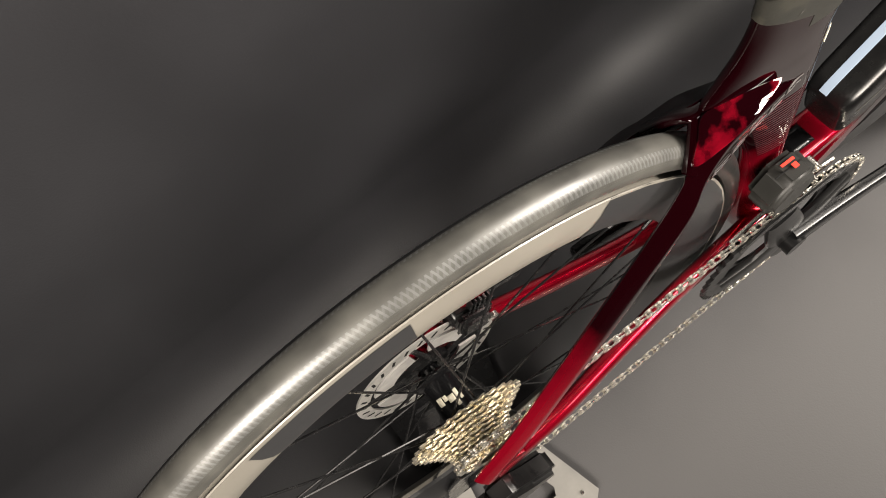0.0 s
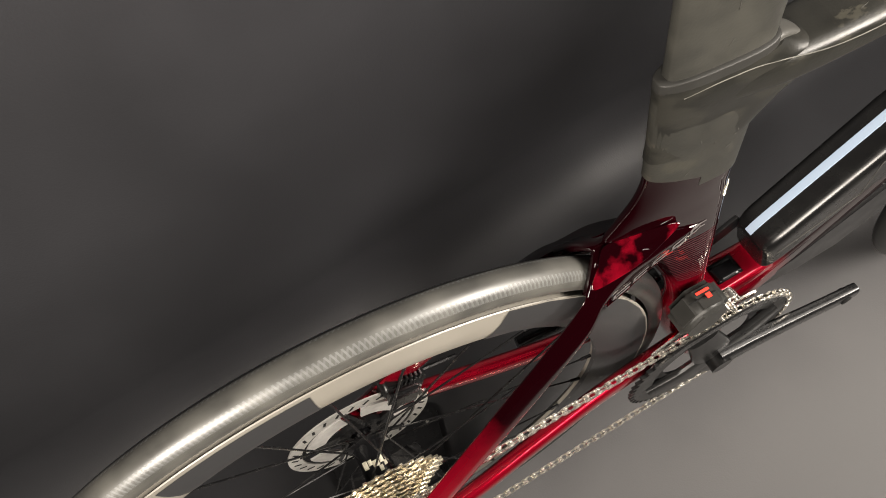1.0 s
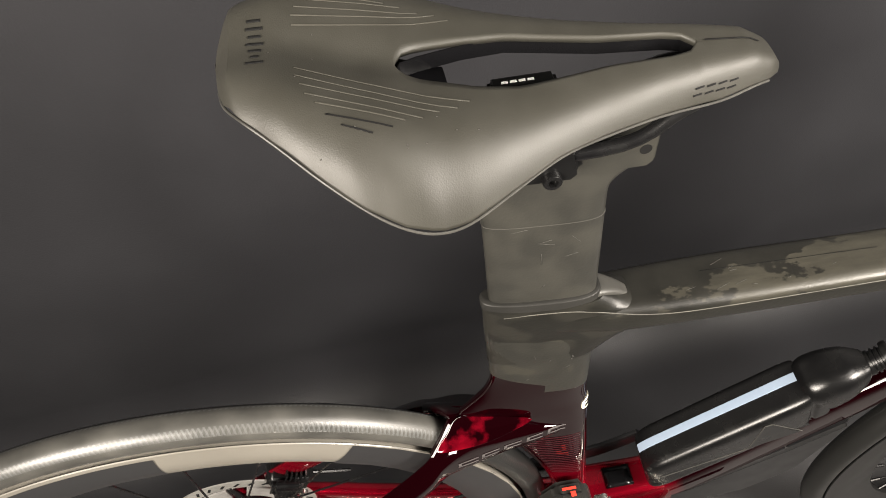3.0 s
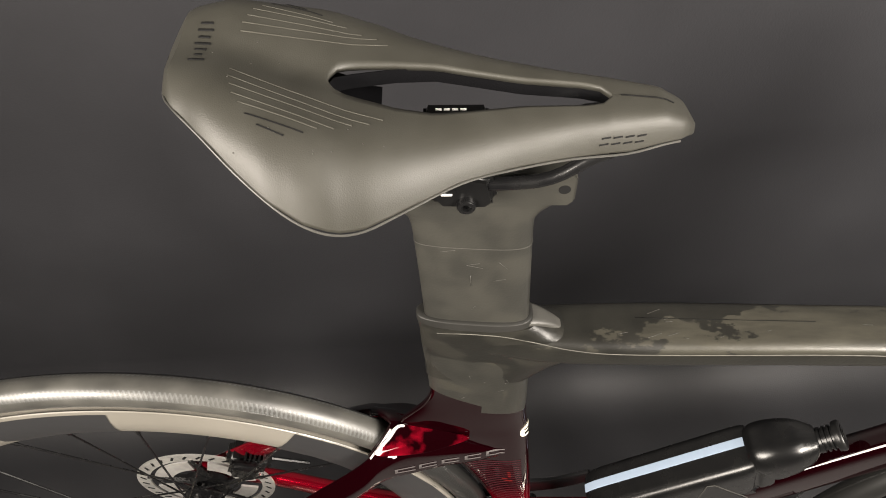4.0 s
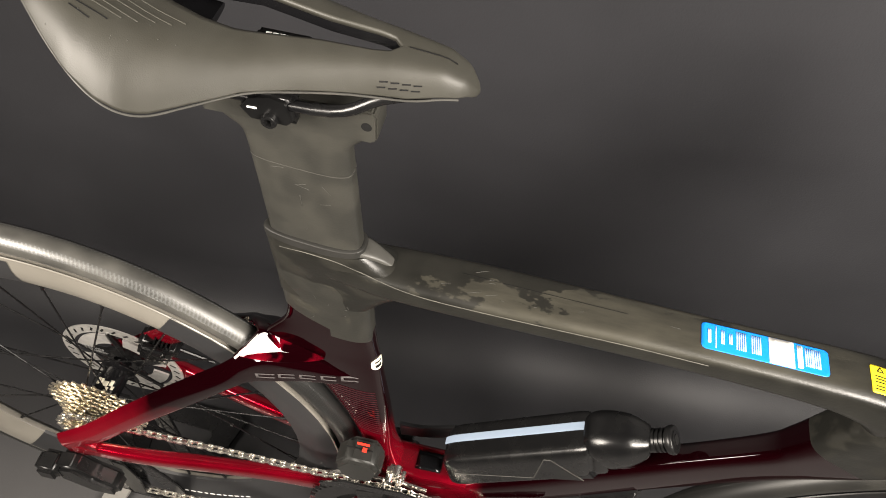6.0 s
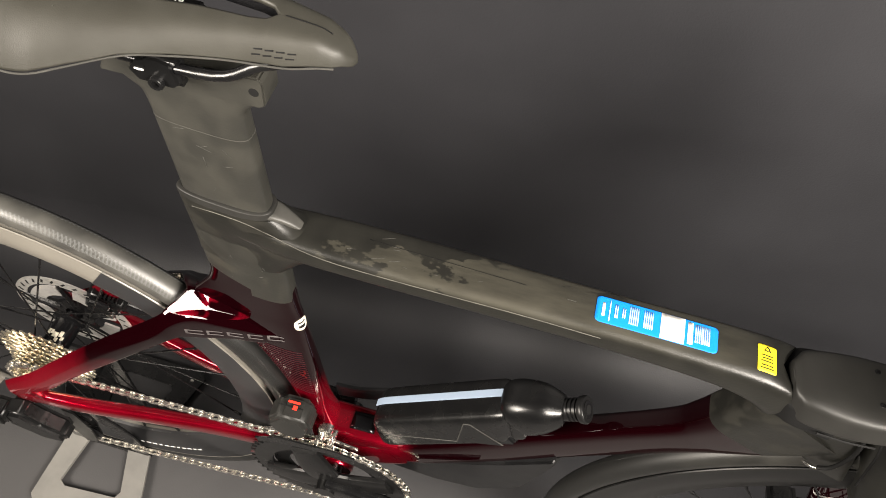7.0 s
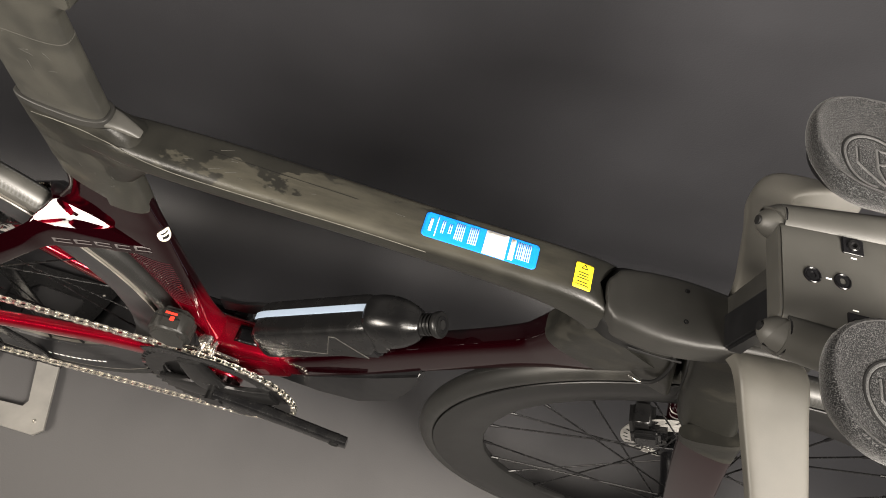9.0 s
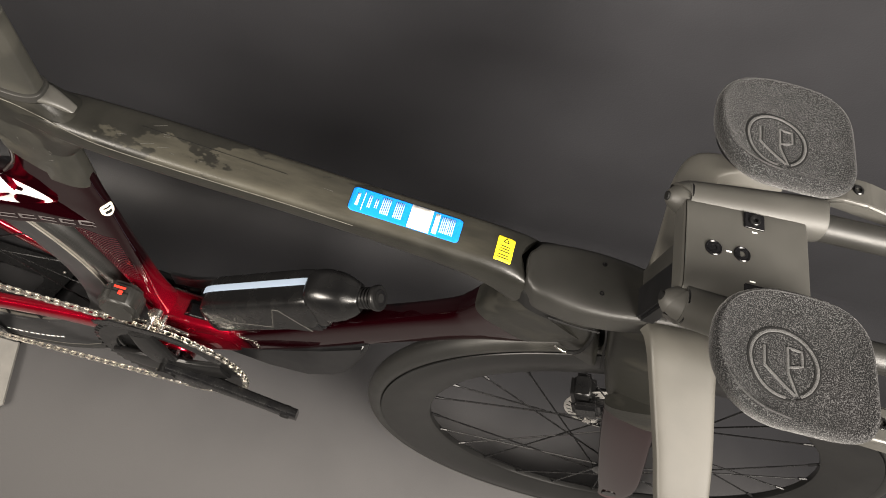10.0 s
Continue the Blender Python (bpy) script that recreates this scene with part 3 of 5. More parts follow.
    keel = plate([(0.425, 0.322), (0.447, 0.309), (0.52, 0.296), (0.577, 0.304), (0.612, 0.335), (0.628, 0.358), (0.647, 0.44), (0.648, 0.475), (0.59, 0.42), (0.5, 0.35)], -0.0215, 0.0215, 0.006, 3)
    part("storage_keel", keel, SLATE, bike, "gloss black storage fairing under the down tube")
    part("side_plate", sweep([(0.378, 0.026, 0.386, 0.03, 0.006), (0.41, 0.027, 0.391, 0.026, 0.006), (0.448, 0.027, 0.414, 0.024, 0.006)], 4, 16), SLATE, bike, "black plate beside the seat tube foot")
    groove = sweep([(0.8445, -0.0262, 0.7115, 0.0035, 0.004), (0.8512, -0.0266, 0.687, 0.0035, 0.004), (0.853, -0.0266, 0.662, 0.0035, 0.004), (0.8505, -0.0264, 0.6435, 0.0035, 0.004), (0.8425, -0.0262, 0.6365, 0.003, 0.004)], 2, 10)
    part("hinge_groove", groove, INK, bike, "dark curved joint in the head tube")
    seam = sweep([(0.8275, -0.0258, 0.6415, 0.0022, 0.002), (0.8375, -0.0264, 0.6355, 0.0026, 0.002), (0.847, -0.0266, 0.6372, 0.002, 0.002), (0.8535, -0.0268, 0.648, 0.0012, 0.002)], 2, 10)
    part("seam_edge", seam, STEEL, bike, "bright worn edge under the head tube")
    shelf = part("port_shelf", sweep([(0.366, 0, 0.349, 0.034, 0.044), (0.40, 0, 0.3505, 0.034, 0.044), (0.44, 0, 0.3525, 0.034, 0.042), (0.47, 0, 0.357, 0.03, 0.04)], 6, 32), RED, bike)
    print_on("port_cover", solid(shelf), (0.4205, 0, 0.40), (1, 0, 0), (0, 1, 0), (0.03, 0.023), (0, 0, -1), GLOSS, shelf, 0.0008, "black port cover", 4)
    return tt, st


TOP_TUBE, SEAT_TUBE = frame_parts()


def seatpost():
    rows = [(0.899, 0.2455, 0.3585, 0.0222), (0.8945, 0.249, 0.352, 0.0226), (0.889, 0.2553, 0.3455, 0.023), (0.8835, 0.2625, 0.3417, 0.0233), (0.878, 0.2655, 0.3405, 0.0236), (0.867, 0.2671, 0.3408, 0.024), (0.847, 0.2684, 0.3418, 0.0244), (0.817, 0.2702, 0.3435, 0.0248), (0.77, 0.2726, 0.346, 0.025)]
    post = part("seatpost", chords(rows, 3.4, 40), CARBON, bike, "bare carbon aero seatpost, faintly scratched")
    head = plate([(0.2445, 0.8985), (0.3565, 0.8985), (0.3603, 0.9025), (0.3602, 0.921), (0.3575, 0.9245), (0.31, 0.924), (0.252, 0.914)], -0.0117, 0.0117, 0.0012, 2)
    part("post_head", head, CARBON, post, "bare carbon head plate of the seatpost")
    part("post_seam", chords([(0.8582, 0.2674, 0.3416, 0.0246), (0.8578, 0.2674, 0.3416, 0.0246)], 3.4, 40, 1), SCRATCH, post)
    part("head_hole", rod((0.3535, -0.0119, 0.9125), (0.3535, 0.0119, 0.9125), 0.0034, 20), INK, post)
    lug = sweep([(0.335, 0, 0.7705, 0.011, 0.024), (0.348, 0, 0.769, 0.011, 0.019), (0.36, 0, 0.763, 0.010, 0.013), (0.369, 0, 0.7575, 0.006, 0.009)], 4, 28)
    part("clamp_cover", lug, WEDGE, bike, "grey wedge cover at the foot of the seatpost")


seatpost()


def wheel(name, hub, inner, place, label):
    w = 0.0145
    prof = [(0.311, -w + 0.003), (0.314, -w + 0.001), (0.3135, -w), (0.306, -w), (0.296, -w - 0.0008), (0.284, -w + 0.0002), (0.272, -w + 0.003), (inner + 0.006, -w + 0.0075), (inner + 0.001, -0.004), (inner, 0)]
    prof = prof + [(r, -y) for r, y in prof[-2::-1]]
    rim = part(name, turned(prof, 160, True, hub), RIM_REAR if name == "rear_wheel" else RIM, bike, label, place=place)
    ty = []
    for k in range(25):
        a = math.radians(-128 + 256 * k / 24)
        ty.append((hub[2] - 0.0135 + 0.0135 * math.cos(a), 0.0142 * math.sin(a)))
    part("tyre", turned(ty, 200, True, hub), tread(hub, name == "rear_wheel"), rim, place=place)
    return rim


REAR = wheel("rear_wheel", HUB_R, 0.256, Matrix(), "deep carbon rear wheel with matt black decals")
FRONT = wheel("front_wheel", HUB_F, 0.2475, STEER, "deep dark carbon front wheel")


def spokes(rim, hub, inner, count, place, flange, left_y, right_y, turn=0.0):
    """Bladed spokes, crossed at the hub, alternately to each flange."""
    for side, y in ((-1, right_y), (1, left_y)):
        for cross in (-1, 1):
            a0 = 0.0
            h = a0 + cross * 1.15
            foot = Vector((flange * math.cos(h), y, flange * math.sin(h)))
            tip = Vector(((inner + 0.004) * math.cos(a0), 0, (inner + 0.004) * math.sin(a0)))
            b = rod(foot, tip, 0.0011, 6)
            me = bpy.data.meshes.new("spoke")
            b.to_mesh(me)
            b.free()
            me.materials.append(BLACK)
            b = rod(tip - (tip - foot).normalized() * 0.016, tip, 0.0019, 8)
            nip = bpy.data.meshes.new("nipple")
            b.to_mesh(nip)
            b.free()
            nip.materials.append(BLACK)
            n = count // 4
            for k in range(n):
                a = turn + 2 * math.pi * (k + (0.0 if side < 0 else 0.5) + (0.125 if cross > 0 else 0.375)) / n
                m = place @ Matrix.Translation(hub) @ Matrix.Rotation(-a, 4, "Y")
                shared("spoke", me, rim, m)
                shared("nipple", nip, rim, m)


spokes(REAR, HUB_R, 0.256, 24, Matrix(), 0.022, 0.033, -0.014, 0.1)
spokes(FRONT, HUB_F, 0.2475, 24, STEER, 0.02, 0.026, -0.034, radians(4.5))


def brake_rotor(hub, y, place, parent, size=1.0):
    """A slotted steel ring on a five-armed black carrier."""
    place = place @ Matrix.Translation(Vector((hub[0], y, hub[2]))) @ Matrix.Diagonal((size, 1, size, 1)) @ Matrix.Translation(-Vector((hub[0], y, hub[2])))
    ring = turned([(0.0655, -0.0009), (0.0805, -0.0009), (0.0805, 0.0009), (0.0655, 0.0009)], 72, True, (hub[0], y, hub[2]))
    r = part("brake_rotor", ring, ROTOR, parent, "slotted steel brake disc", place=place)
    arms = []
    for k in range(5):
        a = 2 * math.pi * k / 5
        c, s = math.cos(a), math.sin(a)
        arms.append(rod((hub[0] + 0.02 * c, y, hub[2] + 0.02 * s), (hub[0] + 0.068 * math.cos(a + 0.35), y, hub[2] + 0.068 * math.sin(a + 0.35)), 0.005, 6, 0.003))
    arms.append(turned([(0.012, -0.003), (0.027, -0.003), (0.027, 0.003), (0.012, 0.003)], 32, True, (hub[0], y, hub[2])))
    part("rotor_carrier", joined(*arms), BLACK, parent, place=place)
    for k in range(4):
        a0 = math.pi / 2 * k + 0.12
        rings = []
        for i in range(11):
            a = a0 + 1.2 * i / 10
            rings.append([Vector((hub[0] + q * math.cos(a), y + d, hub[2] + q * math.sin(a))) for q, d in ((0.040, -0.0012), (0.0605, -0.0012), (0.0605, 0.0012), (0.040, 0.0012))])
        part("rotor_fin", loft(rings), FIN, r, "matt grey cooling fin of the disc", place=place, auto=0.4)
    slot = bpy.data.meshes.new("slot")
    b = box(0.073, 0, 0, 0.0085, 0.0021, 0.003, 0)
    b.to_mesh(slot)
    b.free()
    slot.materials.append(INK)
    for k in range(30):
        m = place @ Matrix.Translation((hub[0], y, hub[2])) @ Matrix.Rotation(2 * math.pi * k / 30, 4, "Y") @ Matrix.Translation((0.0, 0, 0.0))
        shared("slot", slot, parent, m @ Matrix.Translation((0.073, 0, 0)) @ Matrix.Rotation(0.7, 4, "Y") @ Matrix.Translation((-0.073, 0, 0)))


def hub_body(hub, place, parent, left, right):
    prof = [(0.0001, left + 0.012), (0.009, left + 0.012), (0.011, left + 0.002), (0.021, left + 0.001), (0.0225, left - 0.003), (0.017, left - 0.006), (0.0165, 0.5 * (left + right)), (0.0175, right + 0.006), (0.0245, right + 0.003), (0.024, right - 0.001), (0.012, right - 0.003), (0.009, right - 0.03), (0.0001, right - 0.03)]
    part("hub", turned(prof, 40, False, hub), GLOSS, parent, "black hub", place=place)


hub_body(HUB_R, Matrix(), REAR, 0.036, -0.014)
hub_body(HUB_F, STEER, FRONT, 0.03, -0.036)
brake_rotor(HUB_R, 0.05, Matrix(), REAR)
brake_rotor(HUB_F, 0.045, STEER, FRONT, 0.87)


def cassette():
    teeth = [30, 27, 24, 21, 19, 17, 16, 15, 14, 13, 12, 11]
    base = part("cassette", turned([(0.012, -0.018), (0.018, -0.018), (0.017, -0.056), (0.012, -0.056)], 32, True, HUB_R), COG, bike, "shiny steel twelve-speed cassette")
    for i, t in enumerate(teeth):
        r = 0.00635 / math.sin(math.pi / t)
        y = -0.0185 - 0.0033 * i
        outline = []
        for k in range(t):
            for f, q in ((0.0, -0.0035), (0.22, -0.003), (0.4, 0.0028), (0.6, 0.0028), (0.78, -0.003)):
                a = 2 * math.pi * (k + f) / t
                outline.append((math.cos(a) * (r + q), math.sin(a) * (r + q)))
        hole = r - 0.011 if t > 14 else r - 0.008
        bm = bmesh.new()
        n = len(outline)
        rows = []
        for yy in (y - 0.0009, y + 0.0009):
            rows.append([bm.verts.new((x, yy, z + HUB_R.z)) for x, z in outline])
            rows.append([bm.verts.new((hole * x / math.hypot(x, z), yy, hole * z / math.hypot(x, z) + HUB_R.z)) for x, z in outline])
        for a, b in ((0, 1), (1, 3), (3, 2), (2, 0)):
            for k in range(n):
                l = (k + 1) % n
                bm.faces.new((rows[a][k], rows[a][l], rows[b][l], rows[b][k]))
        part("sprocket", bm, COG, base, smooth=False)
        if t > 15:
            for k in range(6):
                a = 2 * math.pi * k / 6 + i
                part("spider_arm", rod((0.012 * math.cos(a), y, 0.339 + 0.012 * math.sin(a)), ((hole + 0.001) * math.cos(a), y, 0.339 + (hole + 0.001) * math.sin(a)), 0.0016, 6), COG, base)


cassette()


def chain():
    """Links along both runs and round the ring and sprocket."""
    ring_r, pitch = 0.1045, 0.0127
    # centre line: top run, ring, lower run, guide wheel
    pts = []
    cog = Vector((0.0, -0.049, 0.339))
    top_a = Vector((0.004, -0.049, 0.339 + 0.033))
    for k in range(8):
        a = math.pi * (1.35 - 0.85 * k / 8)
        pts.append(cog + Vector((0.033 * math.cos(a), 0, 0.033 * math.sin(a))))
    pts.append(top_a)
    for k in range(24):
        a = math.pi * (0.53 - 1.03 * k / 23)
        pts.append(Vector((BB.x + ring_r * math.cos(a), -0.046, BB.z + ring_r * math.sin(a))))
    low = Vector((0.03, -0.055, 0.160))
    pts.append(low)
    for k in range(1, 7):
        a = -math.pi / 2 - math.pi * 0.75 * k / 6
        pts.append(Vector((low.x - 0.004 + 0.023 * math.cos(a), -0.055, low.z + 0.023 + 0.023 * math.sin(a))))
    seg = [0.0]
    for a, b in zip(pts, pts[1:]):
        seg.append(seg[-1] + (b - a).length)

    def along(s):
        for i in range(len(pts) - 1):
            if s <= seg[i + 1]:
                return pts[i].lerp(pts[i + 1], (s - seg[i]) / (seg[i + 1] - seg[i]))
        return pts[-1]

    def link(outer):
        y = 0.0020 if outer else 0.0011
        shapes = []
        for s in (-1, 1):
            outline = []
            for k in range(9):
                a = math.pi / 2 + math.pi * k / 8
                outline.append((-pitch / 2 + 0.0042 * math.cos(a), 0.0042 * math.sin(a)))
            outline.append((0, -0.0029))
            for k in range(9):
                a = -math.pi / 2 + math.pi * k / 8
                outline.append((pitch / 2 + 0.0042 * math.cos(a), 0.0042 * math.sin(a)))
            outline.append((0, 0.0029))
            shapes.append(plate(outline, s * y, s * (y + 0.001)))
        for x in (-pitch / 2, pitch / 2):
            shapes.append(rod((x, -0.0021 if not outer else -0.0033, 0), (x, 0.0021 if not outer else 0.0033, 0), 0.0036 if not outer else 0.0017, 10))
        b = joined(*shapes)
        me = bpy.data.meshes.new("link")
        b.to_mesh(me)
        b.free()
        me.materials.append(CHAIN)
        return me

    kinds = (link(True), link(False))
    body = part("chain", rod(along(0.0), along(0.002), 0.0012, 6), CHAIN, bike, "shiny steel bicycle chain")
    for k in range(int(seg[-1] / pitch)):
        a, b = along(k * pitch), along((k + 1) * pitch)
        d = (b - a).normalized()
        y = Vector((0, 1, 0))
        z = d.cross(y).normalized()
        y = z.cross(d)
        m = Matrix((d, y, z)).transposed().to_4x4()
        shared("link", kinds[k % 2], body, Matrix.Translation((a + b) / 2) @ m)


chain()


def crankset():
    t = 52
    r = 0.00635 / math.sin(math.pi / t)
    outline = []
    for k in range(t):
        for f, q in ((0.0, -0.0035), (0.25, -0.003), (0.42, 0.003), (0.58, 0.003), (0.75, -0.003)):
            a = 2 * math.pi * (k + f) / t
            outline.append(((r + q) * math.cos(a), (r + q) * math.sin(a)))
    bm = bmesh.new()
    n = len(outline)
    rows = []
    for yy, hole in ((-0.048, 0.078), (-0.044, 0.078)):
        rows.append([bm.verts.new((BB.x + x, yy, BB.z + z)) for x, z in outline])
        rows.append([bm.verts.new((BB.x + hole * x / math.hypot(x, z), yy, BB.z + hole * z / math.hypot(x, z))) for x, z in outline])
    for a, b in ((0, 1), (1, 3), (3, 2), (2, 0)):
        for k in range(n):
            l = (k + 1) % n
            bm.faces.new((rows[a][k], rows[a][l], rows[b][l], rows[b][k]))
    ring = part("chainring", bm, PLASTIC, bike, "black chainring")
    part("inner_chainring", turned([(0.058, -0.0405), (0.08, -0.0405), (0.08, -0.0375), (0.058, -0.0375)], 64, True, BB), PLASTIC, ring)
    for k in range(4):
        a = radians(20 + 90 * k)
        arm = sweep([(BB.x + q * math.cos(a), -0.052 + 0.004 * (q > 0.07), BB.z + q * math.sin(a), 0.012, w) for q, w in ((0.01, 0.05), (0.045, 0.046), (0.085, 0.036))], 3, 16, 4, (-math.sin(a), 0, math.cos(a)))
        part("spider_arm", arm, PLASTIC, ring)
        part("ring_bolt", rod((BB.x + 0.07 * math.cos(a), -0.055, BB.z + 0.07 * math.sin(a)), (BB.x + 0.07 * math.cos(a), -0.042, BB.z + 0.07 * math.sin(a)), 0.005, 14), BLACK, ring)
    crank = sweep([(BB.x, -0.058, BB.z, 0.036, 0.02), (BB.x + 0.05, -0.06, BB.z - 0.001, 0.03, 0.018), (BB.x + 0.11, -0.064, BB.z - 0.003, 0.026, 0.015), (BB.x + 0.165, -0.068, BB.z - 0.004, 0.027, 0.014), (BB.x + 0.186, -0.069, BB.z - 0.004, 0.024, 0.013)], 3.4, 20)
    c = part("crank_arm", crank, BLACK, bike, "black crank arm without pedal")
    part("pedal_hole", rod((BB.x + 0.17, -0.0765, BB.z - 0.004), (BB.x + 0.17, -0.061, BB.z - 0.004), 0.0065, 18), INK, c)
    part("axle_cap", rod((BB.x, -0.07, BB.z), (BB.x, -0.05, BB.z), 0.013, 24), PLASTIC, c)
    left = sweep([(BB.x, 0.058, BB.z, 0.036, 0.02), (BB.x - 0.05, 0.06, BB.z + 0.001, 0.03, 0.018), (BB.x - 0.11, 0.064, BB.z + 0.003, 0.026, 0.015), (BB.x - 0.165, 0.068, BB.z + 0.004, 0.027, 0.014), (BB.x - 0.186, 0.069, BB.z + 0.004, 0.024, 0.013)], 3.4, 20)
    part("crank_arm", left, BLACK, bike, "black crank arm without pedal")
    part("crank_axle", rod((BB.x, -0.055, BB.z), (BB.x, 0.055, BB.z), 0.0125, 20), BLACK, bike)


crankset()


def front_derailleur():
    body = plate([(0.325, 0.405), (0.318, 0.425), (0.335, 0.452), (0.366, 0.452), (0.374, 0.43), (0.366, 0.4), (0.34, 0.392)], -0.052, -0.02, 0.006, 3)
    b = part("front_derailleur", body, SATIN, bike, "black electronic front derailleur with red mark")
    part("mark", box(0.349, -0.031, 0.4545, 0.014, 0.0026, 0.0006, 0), REDINK, b)
    part("mark", box(0.352, -0.037, 0.4545, 0.005, 0.005, 0.0006, 0), REDINK, b)
    part("link_bolt", rod((0.388, -0.03, 0.41), (0.388, -0.04, 0.41), 0.006, 14), STEEL, b)
    for x, y, z, r in ((0.381, -0.047, 0.399, 0.0042), (0.392, -0.047, 0.388, 0.0038), (0.376, -0.05, 0.384, 0.0034), (0.396, -0.043, 0.402, 0.003)):
        part("link_pin", rod((x, y, z), (x, y + 0.012, z), r, 14), STEEL, b)
    part("top_seam", box(0.346, -0.036, 0.4524, 0.03, 0.0012, 0.0012, 0.0003), INK, b)
    part("link_arm", box(0.383, -0.035, 0.395, 0.012, 0.012, 0.04, 0.003), CHAIN, b)
    cage = plate([(0.30, 0.366), (0.33, 0.386), (0.40, 0.392), (0.425, 0.385), (0.425, 0.375), (0.39, 0.38), (0.33, 0.37), (0.303, 0.356)], -0.0535, -0.0515, 0)
    part("cage_plate", cage, BLACK, b)
    cage = plate([(0.30, 0.366), (0.33, 0.386), (0.40, 0.392), (0.425, 0.385), (0.425, 0.375), (0.39, 0.38), (0.33, 0.37), (0.303, 0.356)], -0.0405, -0.0385, 0)
    part("cage_plate", cage, STEEL, b)


front_derailleur()


def rear_derailleur():
    body = plate([(-0.03, 0.315), (0.0, 0.325), (0.02, 0.30), (0.045, 0.285), (0.045, 0.26), (0.01, 0.255), (-0.03, 0.28)], -0.098, -0.07, 0.006, 3)
    b = part("rear_derailleur", body, PLASTIC, bike, "black electronic rear derailleur")
    for y in (-0.062, -0.05):
        part("cage_plate", plate([(0.02, 0.275), (0.035, 0.27), (0.045, 0.22), (0.038, 0.165), (0.02, 0.16), (0.012, 0.2), (0.02, 0.24)], y, y + 0.002), PLASTIC, b)
    for x, z in ((0.026, 0.183), (0.03, 0.25)):
        part("guide_wheel", turned([(0.006, -0.002), (0.019, -0.002), (0.021, 0.0), (0.019, 0.002), (0.006, 0.002)], 28, True, (x, -0.055, z)), BLACK, b)
    part("battery_pack", box(-0.035, -0.09, 0.305, 0.03, 0.03, 0.03, 0.006, 3), PLASTIC, b)


rear_derailleur()


def caliper(x, y, z, lean, place, label, size=1.0):
    m = Matrix.Translation((x, y, z)) @ Matrix.Rotation(lean, 4, "Y") @ Matrix.Scale(size, 4)
    b = part("brake_caliper", box(0, 0, 0, 0.05, 0.03, 0.026, 0.006, 3), PLASTIC, bike, label, place=place @ m)
    part("caliper_half", box(-0.004, -0.019, 0.004, 0.034, 0.012, 0.03, 0.005, 3), BLACK, b, place=place @ m)
    part("pad_fins", joined(*[box(0.004 + 0.005 * k, -0.004, 0.019, 0.002, 0.018, 0.012, 0) for k in range(-2, 3)]), BLACK, b, place=place @ m)
    part("caliper_bolt", rod((0.014, -0.026, 0.004), (0.014, -0.022, 0.004), 0.005, 14), STEEL, b, place=place @ m)
    part("hose", rod((0.024, 0, 0), (0.07, 0.004, -0.008), 0.0026, 8), BLACK, b, place=place @ m)


caliper(0.062, 0.058, 0.398, 0.35, Matrix(), "black rear brake caliper on the chainstay")
caliper(0.94, 0.052, 0.358, 1.2, STEER, "black front brake caliper on the fork", 1.25)


def tail(x):
    """Draws the rear of the saddle in."""
    return x if x > 0.24 else 0.24 - 0.935 * (0.24 - x)


